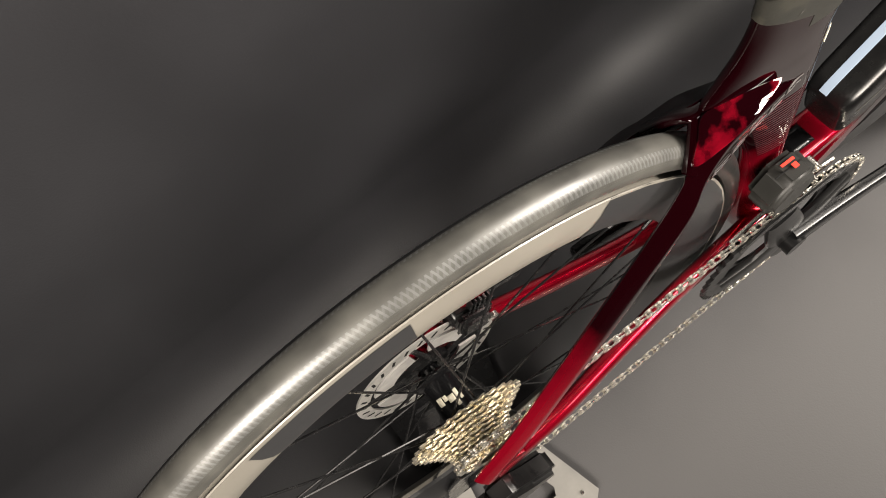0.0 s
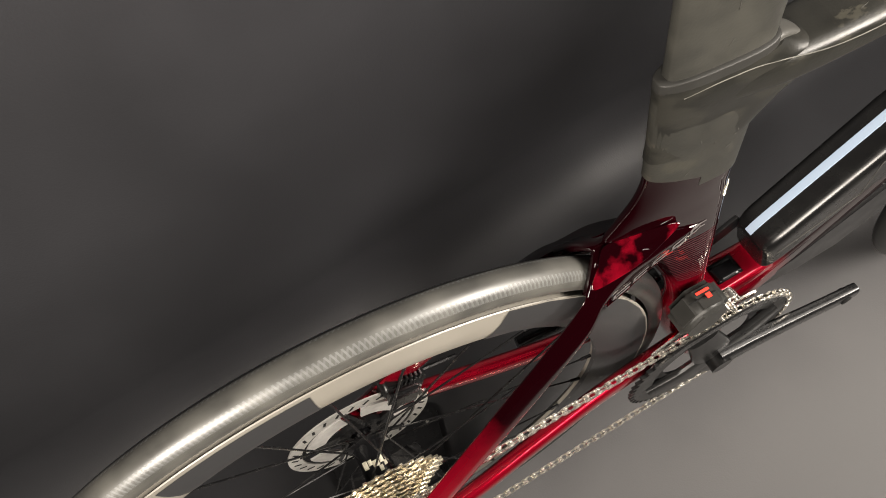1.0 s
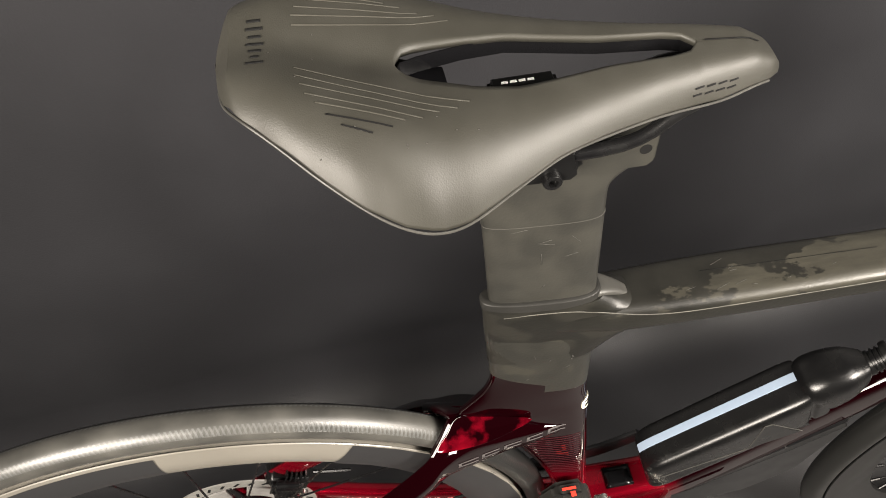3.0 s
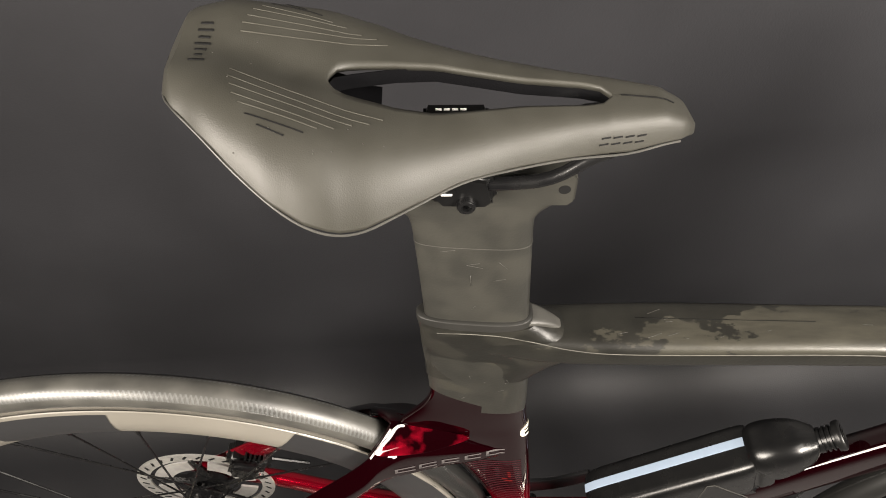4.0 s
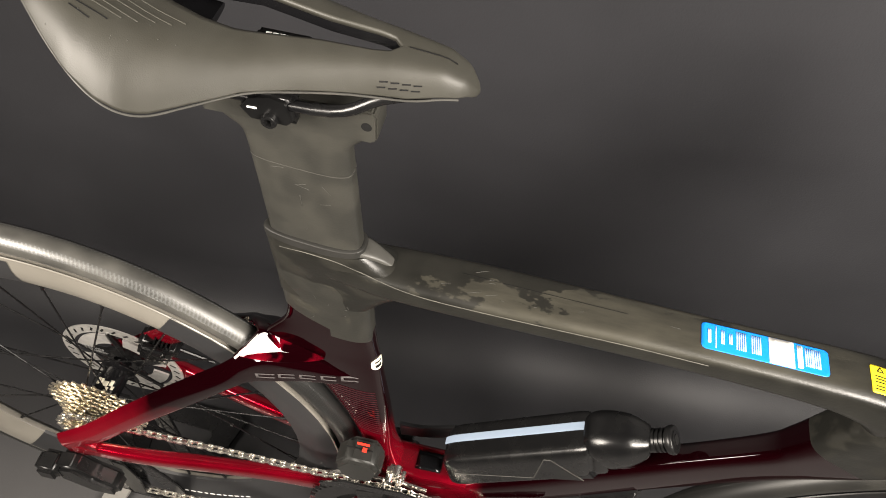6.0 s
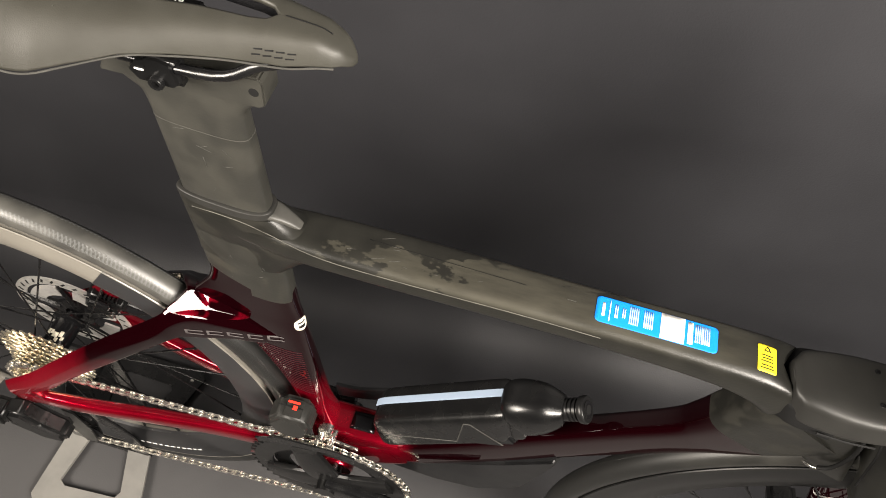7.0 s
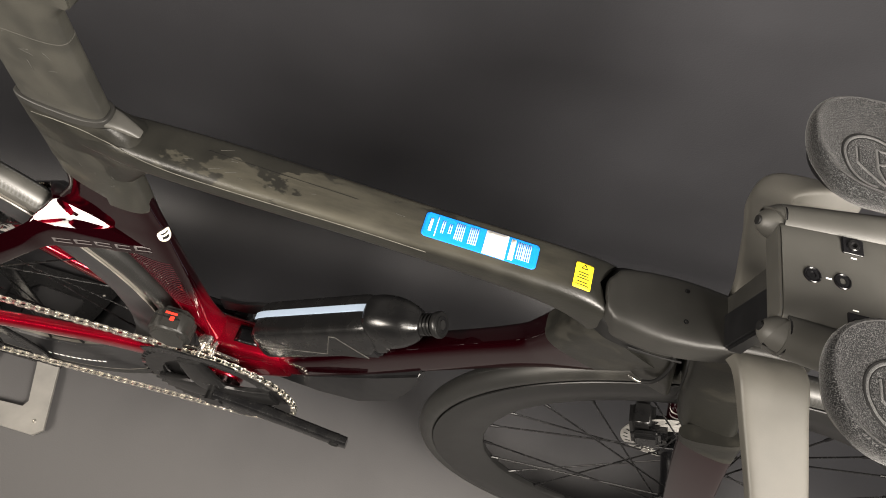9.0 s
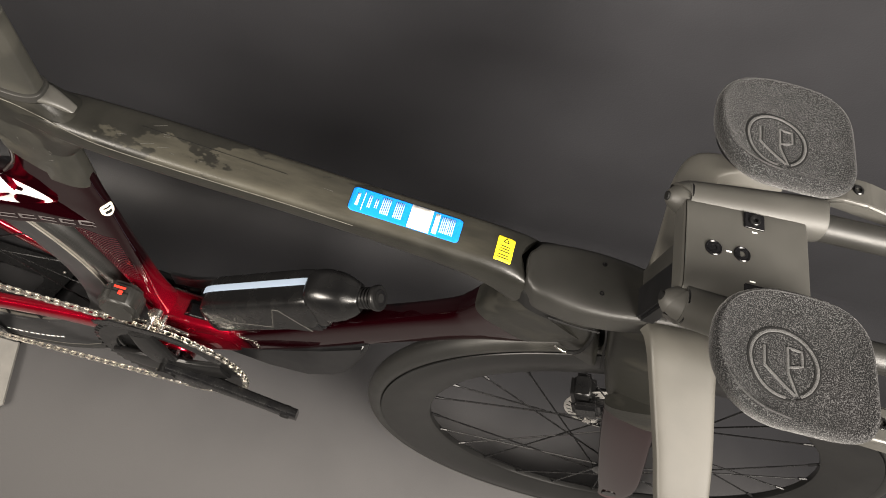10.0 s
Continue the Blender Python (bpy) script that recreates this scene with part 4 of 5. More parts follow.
def saddle():
    outline = [(0.1435, 0.0), (0.1447, 0.015), (0.148, 0.028), (0.1555, 0.0395), (0.169, 0.0495), (0.188, 0.0597), (0.207, 0.068), (0.222, 0.0745), (0.236, 0.0765), (0.25, 0.073), (0.268, 0.0625), (0.295, 0.048), (0.318, 0.039), (0.349, 0.0295), (0.38, 0.0225), (0.399, 0.0172), (0.408, 0.0138), (0.414, 0.0092), (0.4175, 0.0045), (0.4185, 0.0)]
    hole = [(0.228, 0.0), (0.231, 0.007), (0.24, 0.0115), (0.262, 0.0165), (0.283, 0.0185), (0.30, 0.0155), (0.327, 0.0105), (0.358, 0.0085), (0.368, 0.006), (0.372, 0.0)]
    crown = [(0.1435, 0.985), (0.152, 0.9955), (0.175, 0.9955), (0.21, 0.986), (0.24, 0.9785), (0.28, 0.974), (0.32, 0.972), (0.37, 0.9697), (0.398, 0.9668), (0.411, 0.960), (0.4185, 0.950)]
    fall = [(0.1435, 0.002), (0.16, 0.0085), (0.19, 0.0195), (0.22, 0.0275), (0.245, 0.029), (0.27, 0.022), (0.295, 0.0165), (0.33, 0.0158), (0.38, 0.0172), (0.398, 0.014), (0.41, 0.009), (0.4185, 0.003)]
    ip = lambda table, x: float(np.interp(x, [p[0] for p in table], [p[1] for p in table]))
    xs = sorted(set([0.1435 + 0.275 * (0.5 - 0.5 * math.cos(math.pi * k / 70)) for k in range(71)] + [0.228, 0.2285, 0.2295, 0.371, 0.3716, 0.372]))
    bm = bmesh.new()
    m = 22
    skew = lambda x: 0.010 * min(1.0, max(0.0, (0.265 - x) / 0.1))  # the tail stands a little to the left
    flare = lambda x: 0.007 * max(0.0, 1 - abs(x - 0.203) / 0.042)  # and its right side is fuller
    for side in (-1, 1):
        rows = []
        for x in xs:
            w, c = max(ip(outline, x), 0.0002), ip(hole, x) if 0.228 < x < 0.372 else 0.0
            row = []
            for k in range(m + 1):
                v = k / m
                v = 1 - (1 - v) ** 1.5
                y = c + (w - c) * v
                f = y / w
                z = ip(crown, x) - ip(fall, x) * (0.08 * f**2 + 0.92 * f**6)
                z -= 0.005 * math.exp(-((y / 0.012) ** 2)) * max(0, 1 - abs(x - 0.21) / 0.07)
                z += 0.0035 * math.exp(-(((f - 0.6) / 0.27) ** 2)) * max(0, 1 - abs(x - 0.215) / 0.085)
                row.append(bm.verts.new((x, side * y + skew(x) - (flare(x) * f if side < 0 else 0.0), z)))
            rows.append(row)
        for a, b in zip(rows, rows[1:]):
            for k in range(m):
                bm.faces.new((a[k], a[k + 1], b[k + 1], b[k]) if side < 0 else (a[k + 1], a[k], b[k], b[k + 1]))
    bmesh.ops.remove_doubles(bm, verts=bm.verts, dist=0.0004)
    for v in bm.verts:
        v.co.x = tail(v.co.x)
    top = part("saddle", bm, SADDLE, bike, "satin black short-nosed racing saddle with central cut-out")
    if sum(p.normal.z for p in top.data.polygons) < 0:
        top.data.flip_normals()
    mod = top.modifiers.new("shell", "SOLIDIFY")
    mod.thickness, mod.offset = 0.0035, -1
    # dark walls of the cut-out
    loop = [(x, y) for x, y in hole] + [(x, -y) for x, y in hole[-2:0:-1]]
    lift = lambda x: ip(crown, x) - 0.005 * max(0, 1 - abs(x - 0.21) / 0.07)
    rings = []
    for grow, drop in ((0.0012, 0.0105), (0.0012, 0.0022), (-0.0002, 0.0018), (-0.0002, 0.0105)):
        rings.append([Vector((tail(x + grow * (1 if x > 0.3 else -1) * (abs(y) < 0.005)), y + math.copysign(grow, y) * (abs(y) > 0.001), lift(x) - drop)) for x, y in loop])
    part("cutout_wall", loft(rings + rings[:1], False), GLOSS, top, "glossy black wall of the cut-out", auto=0.5)
    part("saddle_shell", sweep([(0.199, 0.006, 0.968, 0.006, 0.03), (0.208, 0.005, 0.965, 0.008, 0.06), (0.225, 0.003, 0.955, 0.01, 0.07), (0.24, 0, 0.953, 0.008, 0.06), (0.254, 0, 0.952, 0.006, 0.056)], 3, 20), GLOSS, top)
    for s in (-1, 1):
        part("rail", sweep([(0.214, s * 0.028, 0.945, 0.0075, 0.0075), (0.235, s * 0.024, 0.934, 0.0075, 0.0075), (0.27, s * 0.022, 0.929, 0.0075, 0.0075), (0.335, s * 0.022, 0.93, 0.0075, 0.0075), (0.365, s * 0.018, 0.944, 0.0075, 0.0075), (0.392, s * 0.012, 0.95, 0.0075, 0.0075)], 2, 12), BLACK, top, "black saddle rail")
        clamp = plate([(0.276, 0.924), (0.284, 0.913), (0.31, 0.912), (0.316, 0.918), (0.312, 0.937), (0.30, 0.94), (0.284, 0.936)], s * 0.013, s * 0.0275, 0.004, 3)
        part("rail_clamp", clamp, PLASTIC, top)
    part("clamp_bolt", hex_bolt(0.0052, 0.004), BLACK, top, "black clamp bolt", place=Matrix.Translation((0.2985, -0.0272, 0.919)) @ Matrix.Rotation(math.pi / 2, 4, "X"))
    part("clamp_marking", box(0.288, -0.0278, 0.926, 0.006, 0.0004, 0.0013, 0), WHITE, top)
    for s in (-1, 1):
        edge = [p for p in outline if p[1] > 0.01]
        part("piping", sweep([(tail(x), s * (w - 0.0008) + skew(x) - (flare(x) if s < 0 else 0.0), ip(crown, x) - ip(fall, x) - 0.002, 0.0014, 0.0014) for x, w in edge], 2, 8, 4), WEDGE, top, "thin glossy edge piping")
        part("rail_cap", box(0.2935, s * 0.019, 0.9405, 0.036, 0.012, 0.008, 0.0025, 3), PLASTIC, top)
    for k in range(4):
        part("clamp_print", box(0.284 + 0.0045 * k, 0.0185, 0.9447, 0.0034, 0.0016, 0.0003, 0), WHITE, top)
    part("clamp_bridge", box(0.29, 0, 0.936, 0.05, 0.05, 0.008, 0.003), PLASTIC, top)
    return top


SADDLE_TOP = saddle()


def arm_pad(s):
    """A dished foam pad: blunt in front, round behind, with a rolled rim."""
    px, py = 0.9355, s * 0.0985 + 0.008
    corners = []
    for i in range(72):
        a = 2 * math.pi * i / 72
        c, q = math.cos(a), math.sin(a)
        e = 2.15 if c < 0 else (3.2 if q > 0 else 7.0)
        f = 2.3 if c < 0 else (3.0 if q > 0 else 7.0)
        corners.append((0.0565 * math.copysign(abs(c) ** (2 / e), c), 0.0475 * math.copysign(abs(q) ** (2 / f), q)))
    rings = []
    # height, size and how far the dish sinks
    for z, k in ((0.8475, 0.84), (0.8482, 0.9), (0.852, 0.955), (0.857, 0.99), (0.8615, 1.01), (0.8655, 1.012), (0.8685, 0.995), (0.8698, 0.965), (0.8698, 0.93), (0.8688, 0.885), (0.8678, 0.82), (0.8668, 0.7), (0.8658, 0.5), (0.8654, 0.25), (0.8653, 0.06)):
        rings.append([Vector((px + k * x, py + k * y, z + 0.0035 * k * (x < 0) * (x / 0.0565) ** 2 - 0.0045 * k * k * (y < -0.03) * ((-y - 0.03) / 0.0175))) for x, y in corners])
    pad = part("arm_pad", loft(rings), FOAM, bike, "grey-black fabric-covered arm pad with embossed ring", place=STEER)
    part("pad_base", loft([[Vector((px + k * x, py + k * y, z)) for x, y in corners] for z, k in ((0.842, 0.74), (0.843, 0.82), (0.8478, 0.86))]), PLASTIC, pad, "black plastic base of the pad", place=STEER)
    rim_path = [Vector((px + 0.955 * x, py + 0.955 * y, 0.8694 + 0.003 * (x < 0) * (x / 0.0565) ** 2)) for x, y in corners if x < 0.03]
    centre = Vector((0.928, (0.0915 if s > 0 else -0.0975), 0.866))

    tree, home = solid(pad), STEER.inverted()

    def stroke(name, pts, r, mat=LIT_EMBOSS, closed=False):
        lift = pts[0].z - centre.z
        pts = [p.lerp(q, k / 4) for p, q in zip(pts, pts[1:]) for k in range(4)] + pts[-1:]
        pts = [home @ tree.ray_cast(STEER @ p + Vector((0, 0, 0.05)), Vector((0, 0, -1)))[0] + Vector((0, 0, lift)) for p in pts]
        rings = []
        for i, p in enumerate(pts):
            d = (pts[(i + 1) % len(pts)] - pts[i - 1]) if closed else (pts[min(i + 1, len(pts) - 1)] - pts[max(i - 1, 0)])
            d.normalize()
            n = Vector((-d.y, d.x, 0))
            rings.append([p + n * (r * math.cos(b)) + Vector((0, 0, 0.8 * r * math.sin(b))) for b in [2 * math.pi * k / 8 for k in range(8)]])
        part(name, loft(rings + rings[:1] if closed else rings, not closed), mat, pad, place=STEER)

    stroke("embossed_ring", [centre + Vector((0.0240 * math.cos(a), 0.0232 * math.sin(a), 0)) for a in [radians(-62 + 334 * k / 40) for k in range(41)]], 0.0013)
    # dark tubes stand in for the shade in the grooves beside the strokes
    stroke("groove_shade", [centre + Vector((0.0258 * math.cos(a), 0.025 * math.sin(a), -0.0002)) for a in [radians(-70 + 350 * k / 40) for k in range(41)]], 0.0011, INK)
    stroke("groove_shade", [centre + Vector((0.0223 * math.cos(a), 0.0215 * math.sin(a), -0.0003)) for a in [radians(-60 + 330 * k / 40) for k in range(41)]], 0.0009, INK)
    for pts in (((-0.0138, 0.0095), (-0.0138, -0.0045), (0.0078, -0.0205)), ((0.0032, 0.0125), (0.0032, -0.0059), (0.0092, -0.0205)), ((0.0032, 0.0125), (0.0133, 0.0115), (0.0133, 0.001), (0.0032, -0.002))):
        stroke("embossed_stroke", [centre + Vector((u, v, 0)) for u, v in pts], 0.0011)
        stroke("groove_shade", [centre + Vector((u + 0.0017, v + 0.0004, -0.0002)) for u, v in pts], 0.0011, INK)
    # pale line painted for the light on the rolled rear rim
    rows = [(p.x, p.y, p.z, 0.0016, 0.0016) for p in rim_path[::3]]
    part("rim_glint", sweep(rows, 2, 8, 2), LIT_RIM, pad, "paler line painted where the rim catches light", place=STEER)
    return pad


def front_end():
    crown = chords([(0.735, 0.847, 0.915, 0.05), (0.72, 0.852, 0.918, 0.056), (0.70, 0.8585, 0.925, 0.06), (0.65, 0.8735, 0.938, 0.075), (0.61, 0.887, 0.948, 0.096), (0.58, 0.898, 0.956, 0.112)], 5.0, 40)
    fork = part("fork", crown, SMUDGED, bike, "bare carbon fork crown with dark red blades", place=STEER)
    for s in (-1, 1):
        rows = [(0.923, s * 0.045, 0.605, 0.060, 0.019), (0.938, s * 0.05, 0.545, 0.056, 0.017), (0.962, s * 0.054, 0.465, 0.054, 0.0155), (0.987, s * 0.057, 0.385, 0.051, 0.0145), (0.998, s * 0.058, 0.345, 0.045, 0.014), (1.002, s * 0.058, 0.315, 0.036, 0.014)]
        part("fork_shoulder", cut(sweep(rows, 2.8, 24), (0.93, 0, 0.577), (0.35, 0, 1)), SMUDGED, fork, "bare carbon top of the fork blade", place=STEER)
        part("fork_blade", cut(sweep(rows, 2.8, 24), (0.93, 0, 0.577), (-0.35, 0, -1)), FORK_RED, fork, "dark red fork blade", place=STEER)
        part("fork_dropout", plate([(0.985, 0.34), (1.006, 0.348), (1.014, 0.335), (1.0, 0.318), (0.984, 0.322)], s * 0.052, s * 0.063, 0.002), BLACK, fork, place=STEER)
    stem_rows = [(0.7705, 0, 0.7305, 0.0335, 0.012), (0.773, 0, 0.7305, 0.0345, 0.030), (0.779, -0.0005, 0.7308, 0.035, 0.044), (0.79, -0.001, 0.732, 0.0355, 0.055), (0.82, -0.002, 0.7315, 0.036, 0.0625), (0.85, -0.002, 0.731, 0.0355, 0.0605), (0.88, -0.002, 0.7315, 0.034, 0.052), (0.91, -0.002, 0.733, 0.029, 0.046), (0.946, -0.002, 0.7345, 0.022, 0.043)]
    st = part("stem", sweep(stem_rows, 5.0, 40), SATIN, bike, "satin black flat stem cover", place=STEER)
    part("stem_gasket", sweep([(x - 0.0035, y, z - 0.0125, h, w + 0.005) for x, y, z, h, w in stem_rows[:5]], 5.0, 36), INK, bike, "black gap between stem and top tube")
    for x, y in ((0.8365, -0.0135), (0.8365, 0.0150), (0.918, -0.0185), (0.918, 0.0145)):
        part("cover_screw", hex_bolt(0.0021, 0.0008), BLACK, st, place=STEER @ Matrix.Translation((x, y, 0.7488)))
    # joints round the head tube
    for pts in (((0.8005, -0.0312, 0.716), (0.826, -0.0322, 0.7135), (0.8485, -0.0312, 0.7115)), ((0.8485, -0.0262, 0.728), (0.8605, -0.0285, 0.694), (0.8685, -0.0288, 0.663), (0.8765, -0.0285, 0.632))):
        part("head_joint", sweep([(x, y, z, 0.0022, 0.0022) for x, y, z in pts], 2, 8), INK, st, place=STEER)
    for s in (-1, 1):
        rows = [(0.905, 0.005, 0.712, 0.016, 0.064), (0.909, 0.024, 0.733, 0.017, 0.062), (0.9115, 0.042, 0.7400, 0.0165, 0.059), (0.9165, 0.07, 0.732, 0.015, 0.054), (0.9265, 0.12, 0.715, 0.014, 0.048), (0.9345, 0.165, 0.70, 0.015, 0.042), (0.955, 0.195, 0.695, 0.02, 0.036), (1.03, 0.205, 0.69, 0.03, 0.03)]
        wing = sweep([(x, s * y, z, h, w) for x, y, z, h, w in rows], 5.0, 40, 6, (1, 0, 0))
        part("base_bar", wing, BAR, bike, "satin black aero base bar", place=STEER)
    riser = part("riser", loft([[Vector((x, y, z)) for x, y in ((x0, -w), (x1, -w), (x1, w), (x0, w))] for z, x0, x1, w in ((0.744, 0.871, 0.956, 0.019), (0.775, 0.874, 0.96, 0.019), (0.822, 0.88, 0.966, 0.0205))]), SATIN, bike, "black riser under the extension clamp", place=STEER)
    part("riser_wedge", plate([(0.868, 0.746), (0.885, 0.746), (0.889, 0.814), (0.8785, 0.816)], -0.03, 0.004, 0.003), SLATE, riser, "ribbed black wedge behind the riser", place=STEER)
    for k in range(9):
        part("rib", box(0.8745 + 0.0014 * k, -0.013, 0.760 + 0.0065 * k, 0.003, 0.032, 0.0012, 0.0004), INK, riser, place=STEER)
    deck = part("extension_clamp", sweep([(0.8695, 0, 0.8245, 0.016, 0.072), (0.8712, 0, 0.8245, 0.0215, 0.078), (0.876, 0, 0.8245, 0.0235, 0.083), (0.92, 0, 0.8248, 0.0235, 0.09), (0.962, 0, 0.825, 0.0235, 0.094), (0.968, 0, 0.825, 0.0215, 0.092), (0.9692, 0, 0.825, 0.016, 0.09)], 7.0, 48, 4), DECK, bike, "satin black clamp plate of the bar extensions", place=STEER)
    for x, y in ((0.8925, -0.0012), (0.9148, -0.0008)):
        part("bolt_ring", turned([(0.0050, -0.0004), (0.0066, -0.0004), (0.0066, 0.0006), (0.0058, 0.0012), (0.0050, 0.0006)], 32), GLOSS, deck, place=STEER @ Matrix.Translation((x, y, 0.8366)) @ Matrix.Rotation(math.pi / 2, 4, "X"))
        part("plate_bolt", hex_bolt(0.0050, 0.0008), GLOSS, deck, "black bolt in its socket", place=STEER @ Matrix.Translation((x, y, 0.8364)))
    for y in (-0.0325, 0.0318):
        part("bolt_plate", box(0.9245, y, 0.8368, 0.0165, 0.0145, 0.0022, 0.0008, 3), GLOSS, deck, "small black bolt plate", place=STEER)
        part("plate_bolt", hex_bolt(0.0046, 0.002), BLACK, deck, place=STEER @ Matrix.Translation((0.9245, y, 0.8376)))
    for x, y in ((0.9045, -0.0012), (0.9248, 0.0215), (0.9228, -0.0226)):
        part("marking", box(x, y, 0.8369, 0.0042, 0.0009, 0.0004, 0), WHITE, deck, place=STEER)
    for s in (-1, 1):
        tube = sweep([(0.8755, s * 0.0475, 0.8225, 0.029, 0.029), (0.877, s * 0.0475, 0.8225, 0.0305, 0.0305), (0.92, s * 0.052, 0.8235, 0.032, 0.033), (0.975, s * 0.0575, 0.8245, 0.034, 0.036), (0.984, s * 0.0585, 0.8245, 0.0335, 0.0355), (0.9855, s * 0.0585, 0.8245, 0.030, 0.032)], 2.2, 32)
        part("extension_sleeve", tube, DECK, deck, place=STEER)
        part("sleeve_lip", turned([(0.0140, -0.0010), (0.0154, -0.0006), (0.0154, 0.0006), (0.0140, 0.0010)], 32), BLACK, deck, place=STEER @ Matrix.Translation((0.8752, s * 0.0475, 0.8225)) @ Matrix.Rotation(math.pi / 2, 4, "Z"))
        part("extension", sweep([(0.975, s * 0.0525, 0.8235, 0.0235, 0.0235), (1.08, s * 0.0535, 0.828, 0.0235, 0.0235), (1.2, s * 0.0545, 0.84, 0.0235, 0.0235)], 2, 24), SATIN, bike, "satin black bar extension", place=STEER)
        part("end_plug", sweep([(0.8765, s * 0.0475, 0.8225, 0.027, 0.027), (0.871, s * 0.0472, 0.8225, 0.0255, 0.0255), (0.8655, s * 0.0465, 0.8227, 0.0205, 0.0205), (0.861, s * 0.0458, 0.823, 0.013, 0.013), (0.859, s * 0.0455, 0.8232, 0.006, 0.006)], 2, 24, 4), DECK, deck, "black tube end plug", place=STEER)
        part("plug_hole", rod((0.8582, s * 0.0452, 0.8245), (0.866, s * 0.046, 0.824), 0.0036, 16), INK, deck, place=STEER)
        cup = part("arm_cup", box(0.945, s * 0.0985 + 0.008, 0.8405, 0.062, 0.052, 0.005, 0.002), PLASTIC, bike, "black arm rest bracket", place=STEER)
        arm = plate([(0.985, 0.833), (1.0, 0.8395), (1.022, 0.8395), (1.055, 0.832), (1.085, 0.82), (1.085, 0.814), (1.02, 0.822), (0.99, 0.826)], s * 0.0985 - 0.026, s * 0.0985 + 0.002, 0.003, 3)
        part("cup_arm", arm, WEDGE, cup, "grey satin arm of the rest", place=STEER)
        part("arm_bolt", hex_bolt(0.0046, 0.0025), BLACK, cup, place=STEER @ Matrix.Translation((1.012, s * 0.0985 - 0.012, 0.8388)))
        arm_pad(s)


front_end()


def bottle():
    b = thing("water_bottle", "flat black aero bottle with pale stripe on the down tube", "bottle", (0.5, 0, 0.43))
    shift = Matrix.Translation((-0.5, 0, -0.43))
    # sloping rings along the top line: distance along it and size
    rings, up = [], Vector((-0.25, 0, 0.97))
    for at, k in ((-0.0675, 0.66), (-0.066, 0.8), (-0.062, 0.91), (-0.055, 0.975), (-0.045, 1.0), (0.0, 1.0), (0.098, 1.0), (0.107, 0.985), (0.1125, 0.955), (0.1148, 0.88), (0.116, 0.845), (0.1185, 0.84), (0.120, 0.86), (0.1215, 0.905), (0.124, 0.925), (0.132, 0.925), (0.135, 0.9)):
        c = Vector((0.485 + 0.76 * at, 0, 0.4787 + 0.65 * at)) - up * 0.034
        rings.append([c + up * (0.034 * k * v) + Vector((0, 0.0255 * k * u, 0)) for u, v in oval(44, 6.0)])
    body = loft(rings)
    part("bottle_body", body, BOTTLE, b, "satin black bottle body", place=shift)
    cap = sweep([(0.5865, 0, 0.532, 0.050, 0.044), (0.588, 0, 0.5335, 0.0585, 0.0475), (0.593, 0, 0.5375, 0.061, 0.0495), (0.601, 0, 0.543, 0.0595, 0.0485), (0.612, 0, 0.549, 0.053, 0.045), (0.621, 0, 0.553, 0.0435, 0.0385), (0.628, 0, 0.556, 0.0325, 0.031), (0.631, 0, 0.557, 0.026, 0.026)], 3.0, 44)
    part("bottle_cap", cap, BOTTLE, b, "satin black bottle cap", place=shift)
    foot = plate([(0.452, 0.400), (0.475, 0.396), (0.60, 0.482), (0.585, 0.500), (0.46, 0.42)], -0.0205, 0.0205, 0.004, 3)
    part("bottle_foot", foot, SLATE, b, "black cage base under the bottle", place=shift)
    tip, d = Vector((0.626, 0, 0.5545)), Vector((0.80, -0.02, 0.60)).normalized()
    rows = [tuple(tip + d * u) + (w, w) for u, w in ((0.0, 0.0235), (0.012, 0.0235), (0.0125, 0.0205), (0.0142, 0.0205), (0.0147, 0.0238), (0.0165, 0.0238), (0.017, 0.0205), (0.0187, 0.0205), (0.0192, 0.0238), (0.021, 0.0238), (0.0215, 0.0205), (0.0232, 0.0205), (0.0237, 0.027), (0.0265, 0.0285), (0.029, 0.0285), (0.0305, 0.026))]
    part("nozzle", sweep(rows, 2, 32, 1), PLASTIC, b, "grooved black nozzle", place=shift)
    part("nozzle_ring", rod(tip + d * 0.0300, tip + d * 0.0311, 0.0092, 24), BLACK, b, "black inner ring of the nozzle", place=shift)
    part("spout_hole", rod(tip + d * 0.0305, tip + d * 0.0316, 0.005, 18), INK, b, place=shift)
    part("side_panel", plate([(0.535, 0.46), (0.5365, 0.51), (0.538, 0.5125), (0.5435, 0.514), (0.5825, 0.483)], -0.0257, -0.024, 0.0004), PLASTIC, b, place=shift)
    # pale rods paint the lit edges of the groove round the panel
    for (xa, za), (xb, zb) in (((0.535, 0.46), (0.5365, 0.512)), ((0.5365, 0.5125), (0.5435, 0.515)), ((0.5435, 0.515), (0.5836, 0.484)), ((0.452, 0.419), (0.535, 0.46))):
        part("groove_glint", rod((xa, -0.0254, za), (xb, -0.0254, zb), 0.0006, 6), WEDGE, b, place=shift)
    band = [(0.4352, 0.4325), (0.4405, 0.4398), (0.45, 0.4492), (0.49, 0.4835), (0.53, 0.5177), (0.556, 0.54), (0.5655, 0.5475), (0.5695, 0.5495), (0.573, 0.5475), (0.5765, 0.5528), (0.58, 0.5568), (0.588, 0.5635)]
    part("stripe", sweep([(x, 0.004, z, 0.0012, 0.0088) for x, z in band], 6, 16, 3), PALE, b, "pale blue reflective stripe", place=shift)
    return b


bottle()


